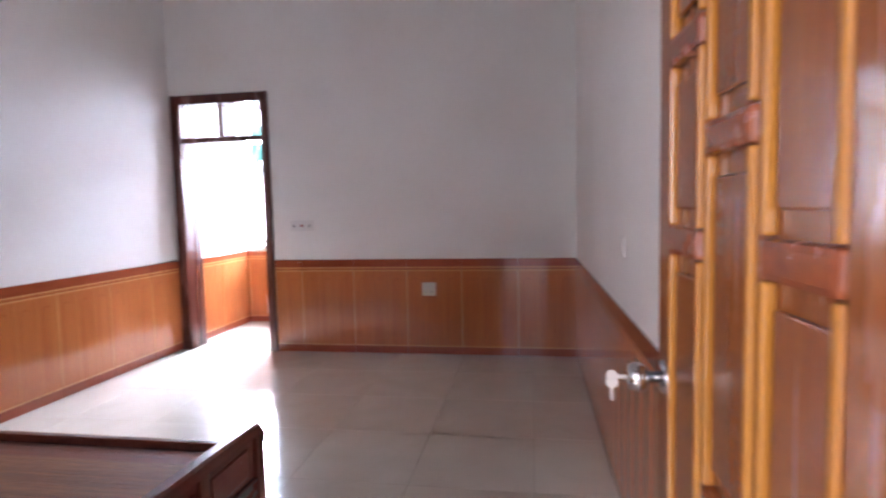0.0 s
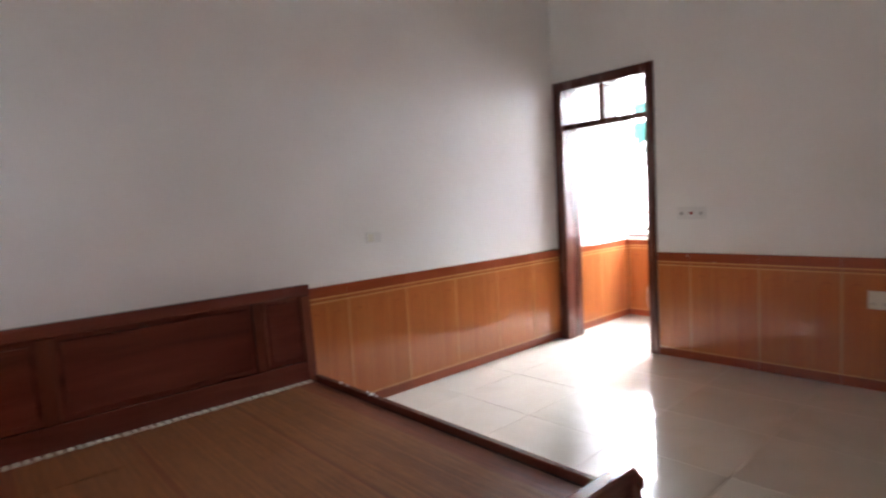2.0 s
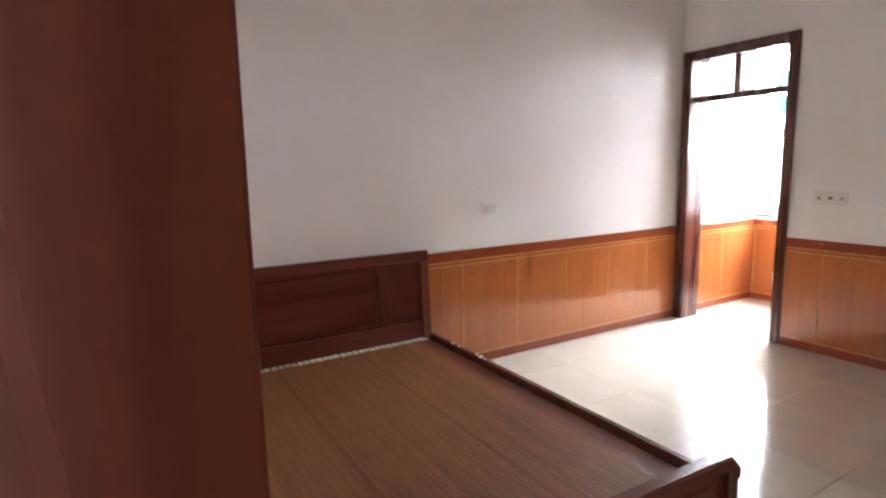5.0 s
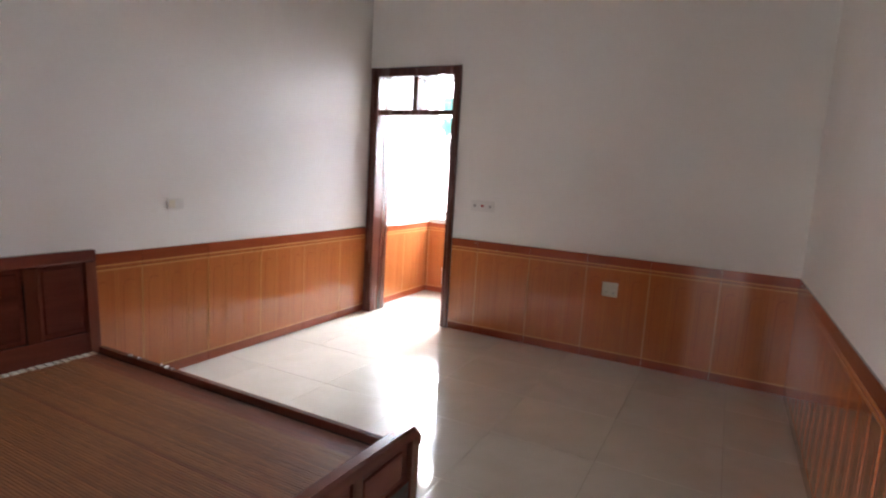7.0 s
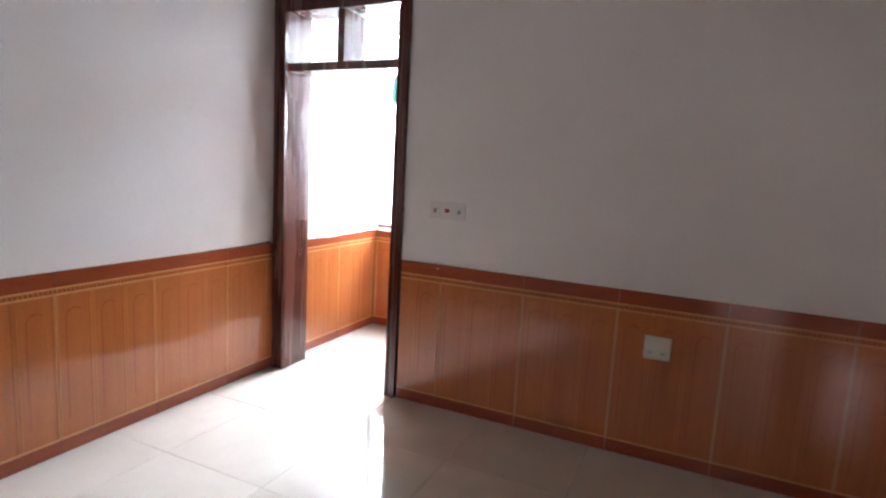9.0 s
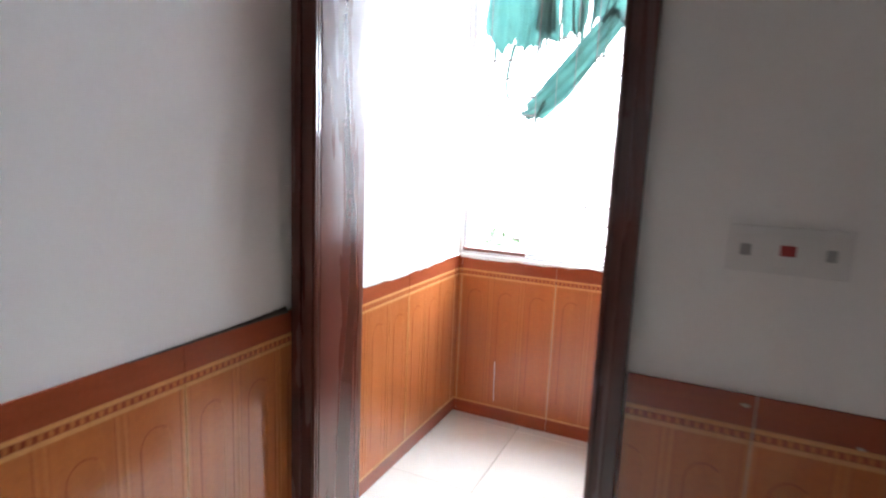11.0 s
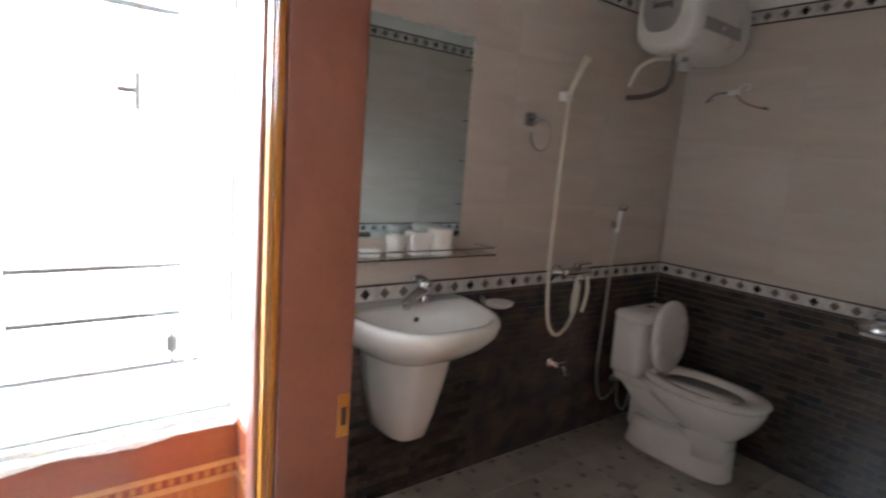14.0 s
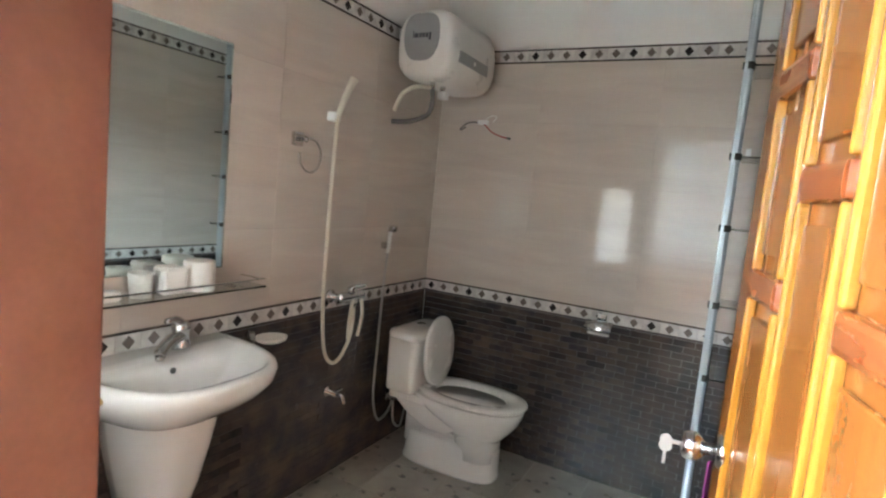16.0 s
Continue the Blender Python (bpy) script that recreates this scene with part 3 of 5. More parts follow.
def worn_top(name, length, m, seed):
    """An uneven smear of white plaster left along the top of the tiles."""
    rnd = random.Random(seed)
    bm = bmesh.new()
    n = int(length / 0.02)
    lo, hi = [], []
    h = 0.006
    for i in range(n + 1):
        u = length * i / n
        h = min(0.016, max(0.002, h + rnd.uniform(-0.004, 0.004)))
        lo.append((bm.verts.new((u, 0.0006, TILE_H - h)), bm.verts.new((u, 0.0098, TILE_H - h))))
        hi.append((bm.verts.new((u, 0.0006, TILE_H + 0.004)), bm.verts.new((u, 0.0092, TILE_H + 0.002))))
    for i in range(n):
        bm.faces.new((lo[i][1], lo[i + 1][1], hi[i + 1][1], hi[i][1]))
        bm.faces.new((hi[i][1], hi[i + 1][1], hi[i + 1][0], hi[i][0]))
    ob = part(name, bm, M_PAINT)
    ob.matrix_world = m
    return tagged(ob, "uneven plaster edge smeared over the tile top", "plaster edge", kind="structure")


worn_top("plaster_edge", LOB_N - 0.24, along((0.0, LOB_N), (0, -1), (1, 0)), 3)
worn_top("plaster_edge", 0.93, along((LOB_E - 0.012, LOB_N), (-1, 0), (0, -1)), 4)



def mould_edge(length, m, seed):
    """Dark mould creeping along the top of the tiles, thickest at the door frame."""
    rnd = random.Random(seed)
    bm = bmesh.new()
    n = int(length / 0.015)
    rows = []
    for i in range(n + 1):
        u = length * i / n
        h = 0.0005 + 0.012 * (1 - u / length) ** 3 + rnd.uniform(0, 0.003) * (1 - u / length)
        rows.append([bm.verts.new((u, 0.0006, TILE_H + h)), bm.verts.new((u, 0.0100 - 0.003 * u / length, TILE_H + 0.0012)), bm.verts.new((u, 0.0104, TILE_H - 0.4 * h))])
    for a, b in zip(rows, rows[1:]):
        for k in range(2):
            bm.faces.new((a[k], b[k], b[k + 1], a[k + 1]))
    ob = part("mould_edge", bm, M_MOULD)
    ob.matrix_world = m
    return tagged(ob, "dark mould along the top of the wall tiles", "mould stain", kind="structure")


mould_edge(0.52, along((0.0, -0.024), (0, -1), (1, 0)), 9)
drip = bmesh.new()
tube(drip, [(0.234, LOB_N - 0.0086, 0.321), (0.236, LOB_N - 0.0088, 0.22), (0.240, LOB_N - 0.0086, 0.105)], lambda q: 0.0032 - 0.0012 * q, 6)
for cx, cz, cw in ((1.25, 0.845, 0.010), (1.46, 0.800, 0.008)):
    chip = bmesh.new()
    loft(chip, [oval(cx, cz, d, cw * k, cw * 0.45 * k, 12, 1.6) for d, k in ((0.0, 1.0), (0.0012, 0.8))])
    bmesh.ops.transform(chip, matrix=Matrix(((1, 0, 0, 0), (0, 0, -1, -0.0094), (0, 1, 0, 0), (0, 0, 0, 1))), verts=chip.verts[:])
    tagged(part("tile_chip", chip, M_GROUT), "small pale chip in the glaze of the wainscot", "tile chip", kind="structure")
tagged(part("paint_drip", drip, M_PAINT, smooth=True), "thin white paint drip on the wainscot tiles", "paint drip", kind="structure")

# ---- bedroom ----


def bed():
    b = thing("bed", "low dark wooden bed with panelled headboard, set in the corner", "bed", (0, 0, 0))
    y0, y1, x0, x1 = -4.435, -2.72, 0.03, 2.215
    top = 0.345
    # headboard, leaning slightly to the wall
    lean = Matrix.Translation((0.055, 0, 0.10)) @ Matrix.Rotation(radians(-3.5), 4, "Y") @ Matrix.Translation((-0.055, 0, -0.10))

    def head(name, d, mat, bev=0.004, label=""):
        bm = boxes(d, bev=bev)
        bmesh.ops.transform(bm, matrix=lean, verts=bm.verts[:])
        return part(name, bm, mat, b, label)

    hx0, hx1 = 0.072, 0.112
    head("top_rail", (hx0 - 0.006, hx1 + 0.010, y0, y1, 0.835, 0.905), M_BED, 0.012)
    head("bottom_rail", (hx0, hx1, y0 + 0.06, y1 - 0.06, 0.30, 0.43), M_BED)
    for ya, yb in ((y0, y0 + 0.062), (y1 - 0.062, y1)):
        head("stile", (hx0, hx1 + 0.004, ya, yb, 0.0, 0.834), M_BEDV)
    for yc in (-4.075, -3.055):
        head("stile", (hx0, hx1, yc - 0.035, yc + 0.035, 0.431, 0.834), M_BEDV)
        head("bead", (hx1 + 0.0005, hx1 + 0.014, yc + 0.018, yc + 0.034, 0.435, 0.83), M_BEDV, 0.006)
    head("bead", (hx1 + 0.0045, hx1 + 0.016, y0 + 0.046, y0 + 0.062, 0.435, 0.83), M_BEDV, 0.005)
    for ya, yb in ((y0 + 0.063, -4.111), (-4.039, -3.091), (-3.019, y1 - 0.063)):
        head("panel", (hx0 + 0.004, hx1 - 0.024, ya, yb, 0.431, 0.834), M_BED, 0.002)
        head("panel_field", (hx0 + 0.006, hx1 - 0.015, ya + 0.022, yb - 0.022, 0.455, 0.812), M_BED, 0.008)
    # side rails, slats, footboard
    for ya, yb in ((y0, y0 + 0.03), (y1 - 0.032, y1)):
        part("side_rail", boxes((0.125, x1 - 0.03, ya, yb, 0.18, top), bev=0.005), M_BEDX, b)
    part("platform", boxes((0.126, x1 - 0.03, y0 + 0.031, y1 - 0.033, 0.285, 0.312), bev=0.002), M_BEDX, b)
    fx0, fx1 = x1 - 0.03, x1 + 0.02
    y1 = -2.672
    # footboard: top curves down at the ends to rounded posts
    bm = bmesh.new()
    n = 40
    outline = []
    for i in range(n + 1):
        s = i / n
        y = y0 + (y1 - y0) * s
        e = min(s, 1 - s) * (y1 - y0)
        z = 0.428 + 0.02 * math.sin(math.pi * s)
        if e < 0.05:
            z -= 0.045 * (1 - math.sqrt(max(0.0, 1 - ((0.05 - e) / 0.05) ** 2)))
        outline.append((y, z))
    rings = []
    for y, z in outline:
        rings.append([(fx0 - 0.006, y, z - 0.05), (fx0 - 0.006, y, z - 0.008), (fx0 + 0.006, y, z), (fx1 - 0.002, y, z), (fx1 + 0.010, y, z - 0.008), (fx1 + 0.010, y, z - 0.05)])
    loft(bm, rings)
    part("foot_rail", bm, M_BED, b)
    for ya, yb in ((y0, y0 + 0.06), (y1 - 0.06, y1)):
        part("leg", boxes((fx0, fx1 + 0.004, ya, yb, 0.0, 0.377), bev=0.006), M_BEDV, b)
    part("foot_bottom_rail", boxes((fx0 + 0.004, fx1 - 0.002, y0 + 0.061, y1 - 0.061, 0.12, 0.20), bev=0.004), M_BED, b)
    cuts = [y0 + 0.062, y0 + 0.42, y1 - 0.42, y1 - 0.062]
    for yc in cuts[1:3]:
        part("stile", boxes((fx0 + 0.004, fx1 - 0.002, yc - 0.03, yc + 0.03, 0.201, 0.385), bev=0.004), M_BEDV, b)
    for ya, yb in zip(cuts, cuts[1:]):
        part("foot_panel", boxes((fx0 + 0.012, fx1 - 0.016, ya, yb, 0.201, 0.390), bev=0.002), M_BED, b)
        part("panel_field", boxes((fx0 + 0.008, fx1 - 0.008, ya + 0.05, yb - 0.05, 0.225, 0.345), bev=0.005), M_BED, b)
    return b


bed()


def bamboo_mat():
    m = thing("bamboo_mat", "brown bamboo-strip sleeping mat with pale worn binding on the bed", "mat", (0.14, -4.39, 0.3125))
    length, width = 2.03, 1.62
    rnd = random.Random(5)
    strip_w = 0.0125
    n = int(width / strip_w)
    base = bmesh.new()
    box(base, 0, length, 0.015, width - 0.004, 0, 0.003)
    part("backing", base, M_BAMBOO, m)
    meshes = []
    for k in range(9):
        bm = bmesh.new()
        w = strip_w - 0.0018
        segs = 14
        rings = []
        for i in range(segs + 1):
            x = length * i / segs
            dz, dy = rnd.uniform(-0.0006, 0.0006), rnd.uniform(-0.0006, 0.0006)
            rings.append([(x, dy, 0.002), (x, dy + 0.001, 0.006 + dz), (x, w - 0.001 + dy, 0.006 + dz), (x, w + dy, 0.002)])
        loft(bm, rings)
        meshes.append(mesh_of("strip", bm, M_BAMBOO if k < 6 else M_BAMBOORED))
    for i in range(n):
        if i < 2:
            continue
        s = new("strip", meshes[6 + rnd.randrange(3) if i < 11 or i > n - 10 or i in (46, 47, 88) else rnd.randrange(6)])
        s.parent = m
        s.location = (rnd.uniform(-0.003, 0.003), i * strip_w, rnd.uniform(-0.0003, 0.0005))
    # sewn binding: a row of tabs at the head, a pale band along the wall side
    y = 0.03
    while y < width - 0.03:
        w = rnd.uniform(0.024, 0.034)
        part("binding_tab", boxes((-0.016, rnd.uniform(0.020, 0.034), y, y + w, 0.0005, 0.0115), bev=0.002, seg=1), M_BINDING, m, "pale stitched binding tab")
        y += w + rnd.uniform(0.007, 0.012)
    part("edge_band", boxes((0.0, length, -0.012, 0.026, 0.0, 0.0095), bev=0.002), M_BINDING, m, "pale cloth band along the edge")
    for x in (0.40, 0.80, 1.20, 1.60):
        part("thread", boxes((x, x + 0.002, 0.03, width - 0.01, 0.0062, 0.0070)), M_BAMBOO, m)
    return m


bamboo_mat()


def plaster_crumb(x, y, z, size, seed):
    """A broken flake of wall plaster."""
    rnd = random.Random(seed)
    c = thing("plaster_crumb", "small broken flake of white plaster on the bed rail", "plaster crumb", (x, y, z), "crumbs on the bed rail")
    bm = boxes((-size, size, -size * 0.6, size * 0.6, 0.0, size * 0.5), bev=size * 0.15, seg=1)
    for v in bm.verts:
        if v.co.z > 0.001:
            v.co += Vector((rnd.uniform(-1, 1), rnd.uniform(-1, 1), rnd.uniform(-1, 0.6))) * size * 0.25
    part("flake", bm, M_PAINT, c).rotation_euler.z = rnd.uniform(0, 3)


for k, (cx, sz) in enumerate(((0.40, 0.010), (0.47, 0.007), (0.66, 0.009), (0.71, 0.014), (0.75, 0.007))):
    plaster_crumb(cx, -2.737 + 0.003 * (k % 3), 0.3455, sz, 40 + k)


def plate(name, label, m, w, h, rows, mat, category):
    """A wall plate: bevelled cover with inserts; rows: (name, x0, x1, z0, z1, out, material)."""
    ob = thing(name, label, category)
    bm = boxes((-w / 2, w / 2, 0.0005, 0.0078, -h / 2, h / 2), bev=0.0022)
    bmesh.ops.transform(bm, matrix=m, verts=bm.verts[:])
    part("cover", bm, mat, ob)
    for n, x0, x1, z0, z1, out, mt in rows:
        bm = boxes((x0, x1, 0.0080, 0.0080 + out, z0, z1), bev=min(0.0012, out / 3), seg=1)
        bmesh.ops.transform(bm, matrix=m, verts=bm.verts[:])
        part(n, bm, mt, ob)
    return ob


def plate_pose(x, y, z, d, n):
    return Matrix.Translation((0, 0, z)) @ along((x, y), d, n)


SW = [("insert", -0.098, -0.048, -0.030, 0.030, 0.002, M_PLASTIC), ("insert", -0.026, 0.026, -0.032, 0.032, 0.002, M_PLASTIC), ("insert", 0.048, 0.098, -0.030, 0.030, 0.002, M_PLASTIC),
      ("rocker", -0.084, -0.066, -0.014, 0.010, 0.0045, M_GREYSW), ("rocker", -0.014, 0.014, -0.010, 0.012, 0.0045, M_REDSW), ("rocker", 0.066, 0.086, -0.014, 0.010, 0.0045, M_GREYSW)]
plate("light_switch", "white triple switch plate with a red middle rocker", plate_pose(1.288, 0, 1.185, (-1, 0), (0, -1)), 0.222, 0.098, SW, M_PLASTIC, "light switch")
SOCK = [("insert", -0.054, -0.006, -0.048, 0.000, 0.002, M_IVORY), ("insert", 0.006, 0.054, -0.048, 0.000, 0.002, M_IVORY), ("insert", -0.054, 0.054, 0.010, 0.048, 0.002, M_IVORY)]
for x in (-0.034, 0.026):
    SOCK += [("slot", x - 0.002, x + 0.002, -0.034, -0.016, 0.0025, M_DARKSLOT), ("slot", x + 0.010, x + 0.014, -0.034, -0.016, 0.0025, M_DARKSLOT)]
plate("wall_socket", "square ivory double socket set in the tiled wainscot", plate_pose(2.474, -0.0095, 0.596, (-1, 0), (0, -1)), 0.124, 0.118, SOCK, M_IVORY, "wall socket")
plate("wall_socket", "white wall plate with two dark-edged inserts", plate_pose(0, -2.158, 1.153, (0, -1), (1, 0)), 0.120, 0.072,
      [("insert", -0.050, -0.004, -0.026, 0.026, 0.002, M_PLASTIC), ("insert", 0.004, 0.050, -0.026, 0.026, 0.002, M_IVORY)], M_PLASTIC, "wall socket")
plate("light_switch", "small square white switch plate on the bare wall", plate_pose(EAST, -2.43, 1.14, (0, 1), (-1, 0)), 0.078, 0.086,
      [("rocker", -0.014, 0.014, -0.022, 0.022, 0.004, M_PLASTIC)], M_PLASTIC, "light switch")
plate("blank_plate", "blank white cover plate on the wall beside the bed", plate_pose(2.535, SOUTH + 0.0005, 1.15, (1, 0), (0, 1)), 0.125, 0.060,
      [("insert", -0.052, 0.052, -0.022, 0.022, 0.0015, M_PLASTIC)], M_PLASTIC, "cover plate")


def panel_door(name, label, hinge, angle, width, height, st=0.07, lock=0.07, mull=0.053, backset=0.066):
    """A panelled leaf: stiles, staggered rails and raised fields; local u along the leaf, face at +v; knob with a key in it."""
    door = thing(name, label, "door", kind="structure")
    m = Matrix.Translation(hinge) @ Matrix.Rotation(radians(angle), 4, "Z")
    t = 0.036

    def put(n, d, mat, bev=0.004, parent=door, lab="", smooth=False, bm=None):
        bm = bm or boxes(d, bev=bev)
        bmesh.ops.transform(bm, matrix=m, verts=bm.verts[:])
        return part(n, bm, mat, parent, lab, smooth)

    inner = width - st - lock
    col = (inner - 2 * mull) / 3
    put("core", (0.004, width - 0.004, -t + 0.012, -0.012, 0.02, height - 0.004), M_LEAF, 0)
    put("hinge_stile", (0, st, -t, 0, 0.012, height), M_LEAF)
    put("lock_stile", (width - lock, width, -t, 0, 0.012, height), M_LEAF)
    put("bottom_rail", (st + 0.001, width - lock - 0.001, -t + 0.001, -0.001, 0.012, 0.20), M_LEAFRAIL)
    put("top_rail", (st + 0.001, width - lock - 0.001, -t + 0.001, -0.001, height - 0.11, height), M_LEAFRAIL)
    breaks = ((0.55, 1.25, 1.80), (0.86, 1.41, 1.82), (0.55, 1.25, 1.58))
    for c in range(3):
        u0 = st + c * (col + mull)
        u1 = u0 + col
        if c < 2:
            put("mullion", (u1, u1 + mull, -t + 0.002, -0.002, 0.201, height - 0.111), M_LEAF)
        zs = [0.201] + [z * height / 2.0 for z in breaks[c]] + [height - 0.111]
        for za, zb in zip(zs, zs[1:]):
            if za > 0.25:
                put("rail", (u0 + 0.001, u1 - 0.001, -t + 0.004, 0.006, za, za + 0.048), M_LEAFRAIL, 0.010)
                za += 0.049
            put("field", (u0 + 0.022, u1 - 0.022, -0.0118, -0.003, za + 0.03, zb - 0.03), M_LEAF, 0.004)
            for d in ((u0 + 0.0005, u0 + 0.014, -0.0118, 0.005, za + 0.001, zb - 0.001), (u1 - 0.014, u1 - 0.0005, -0.0118, 0.005, za + 0.001, zb - 0.001)):
                put("bead", d, M_LEAF2, 0.005)
    # knob, rosette and key
    ku, kz = width - backset, 0.99
    bm = lathe(bmesh.new(), [(0.0, 0.0), (0.032, 0.0), (0.033, 0.004), (0.027, 0.010), (0.012, 0.012)], (ku, 0.0005, kz), "y")
    knob = put("rosette", None, M_CHROME, 0, door, "round chrome rosette", True, bm)
    bm = lathe(bmesh.new(), [(0.011, 0.012), (0.011, 0.030), (0.020, 0.036), (0.0265, 0.044), (0.0275, 0.054), (0.024, 0.066), (0.014, 0.071), (0.0, 0.0715)], (ku, 0.0005, kz), "y")
    put("knob", None, M_CHROME, 0, knob, "polished chrome knob", True, bm)
    bm = boxes((ku - 0.001, ku + 0.001, 0.0725, 0.092, kz - 0.004, kz + 0.004), bev=0.0008, seg=1)
    lathe(bm, [(0.0, -0.0012), (0.011, -0.0012), (0.011, 0.0012), (0.0, 0.0012)], (ku, 0.098, kz + 0.002), "x", 16)
    put("key", None, M_KEY, 0, knob, "key in the lock with a second one hanging", False, bm)
    bm = boxes((ku + 0.004, ku + 0.006, 0.094, 0.100, kz - 0.048, kz - 0.016), bev=0.0008, seg=1)
    lathe(bm, [(0.0, -0.0012), (0.012, -0.0012), (0.012, 0.0012), (0.0, 0.0012)], (ku + 0.005, 0.097, kz - 0.012), "x", 16)
    put("spare_key", None, M_KEY, 0, knob, "", False, bm)
    return door


panel_door("door_1", "orange varnished panelled door standing open into the bedroom", (3.655, -4.44, 0.0), 90 + 2.0, 0.735, 1.96, 0.14, 0.075, 0.022, 0.052)
panel_door("door_2", "orange varnished panelled bathroom door, wide open", (1.092, 0.295, 0.0), 10.8, 0.80, 2.06, 0.15, 0.075, 0.024, 0.058)

# dark wall outlet high on the bedroom wall
outlet = thing("cable_outlet", "small dark cable outlet high on the wall", "cable outlet")
bm = lathe(bmesh.new(), [(0.0, 0.0), (0.035, 0.0), (0.032, -0.012), (0.018, -0.014), (0.018, -0.006), (0.0, -0.006)], (2.19, -0.001, 3.205), "y")
part("cap", bm, M_CRACK, outlet, smooth=True)

# ---- outside the window ----


def hanging_cloth():
    c = thing("torn_cloth", "torn green shade cloth hanging in strips over the window grille", "cloth")
    rnd = random.Random(11)

    def sheet(x0, x1, top, lengths, y, wave, name):
        bm = bmesh.new()
        nu, nv = 36, 14
        rows = []
        ph = rnd.uniform(0, 6)
        for i in range(nu + 1):
            s = i / nu
            x = x0 + (x1 - x0) * s
            f = s * (len(lengths) - 1)
            k = min(int(f), len(lengths) - 2)
            drop = lengths[k] * (1 - f + k) + lengths[k + 1] * (f - k) + rnd.uniform(-0.02, 0.02)
            col = []
            for j in range(nv + 1):
                q = j / nv
                yy = y + wave * math.sin(ph + s * 38 + 2 * q) * (0.4 + 0.6 * q) + 0.004 * math.sin(s * 91)
                col.append(bm.verts.new((x + 0.012 * math.sin(q * 5 + s * 9) * q, yy, top - drop * q)))
            rows.append(col)
        for i in range(nu):
            if i % 9 == 8 and name != "veil":
                continue
            for j in range(nv):
                bm.faces.new((rows[i][j], rows[i + 1][j], rows[i + 1][j + 1], rows[i][j + 1]))
        ob = part(name, bm, M_CLOTH, c, smooth=True)
        so = ob.modifiers.new("thick", "SOLIDIFY")
        so.thickness = 0.0015
        return ob

    sheet(0.05, 0.40, 2.36, [0.34, 0.46, 0.40, 0.47, 0.42, 0.36], 1.442, 0.014, "veil")
    sheet(0.30, 0.82, 2.37, [0.36, 0.42, 0.40, 0.36, 0.33, 0.38, 0.36], 1.452, 0.016, "torn_strip")
    # a twisted tail that sweeps down to the left
    bm = bmesh.new()
    tail = [(0.70, 1.444, 2.06), (0.60, 1.446, 1.93), (0.50, 1.442, 1.80), (0.41, 1.444, 1.70), (0.33, 1.440, 1.62), (0.27, 1.441, 1.585)]
    rings = []
    nt = 26
    for i in range(nt + 1):
        s = i / nt * (len(tail) - 1)
        k = min(int(s), len(tail) - 2)
        p = Vector(tail[k]).lerp(Vector(tail[k + 1]), s - k)
        w = 0.135 * (1 - 0.45 * abs(i / nt - 0.55)) * (1.0 if i < nt - 3 else 0.5)
        ring = []
        for q in range(15):
            a = q / 14 - 0.5
            ring.append(bm.verts.new((p.x + 0.74 * w * a, p.y + 0.012 * math.sin(a * 19 + i * 0.25), p.z - 0.67 * w * a + rnd.uniform(-0.002, 0.002))))
        rings.append(ring)
    for a, b in zip(rings, rings[1:]):
        for q in range(14):
            bm.faces.new((a[q], a[q + 1], b[q + 1], b[q]))
    so = part("tail", bm, M_CLOTH, c, "bunched dark green tail", True).modifiers.new("thick", "SOLIDIFY")
    so.thickness = 0.002
    for pts in ([(0.37, 1.443, 1.66), (0.335, 1.441, 1.58), (0.325, 1.44, 1.51)], [(0.20, 1.44, 1.94), (0.17, 1.442, 1.80), (0.18, 1.441, 1.68), (0.27, 1.441, 1.60)], [(0.10, 1.441, 1.95), (0.095, 1.441, 1.80)]):
        bm = bmesh.new()
        tube(bm, pts, lambda s: 0.010 * (1 - 0.7 * s), 8)
        part("thread", bm, M_CLOTH, c, smooth=True)
    # frayed strips between the sheets and the tail
    for k in range(11):
        x0 = 0.33 + 0.043 * k + rnd.uniform(-0.012, 0.012)
        drop, half = rnd.uniform(0.30, 0.52), rnd.uniform(0.004, 0.012)
        bm = bmesh.new()
        rows = []
        for i in range(13):
            q = i / 12
            sway, w = 0.02 * math.sin(3 * q + k) - 0.03 * q, half * (1 - 0.6 * q) + rnd.uniform(0, 0.003)
            rows.append([bm.verts.new((x0 + sway + e * w, 1.455 + 0.006 * math.sin(5 * q + 2 * k + e), 2.355 - drop * q)) for e in (-1, 0, 1)])
        for a, b in zip(rows, rows[1:]):
            for e in range(2):
                bm.faces.new((a[e], a[e + 1], b[e + 1], b[e]))
        part("frayed_strip", bm, M_CLOTH, c, smooth=True).modifiers.new("thick", "SOLIDIFY").thickness = 0.0012
    part("cord", tube(bmesh.new(), [(0.02, 1.447, 2.365), (0.45, 1.447, 2.355), (0.93, 1.447, 2.37)], 0.004, 8), M_CABLE, c, smooth=True)
    return c


hanging_cloth()


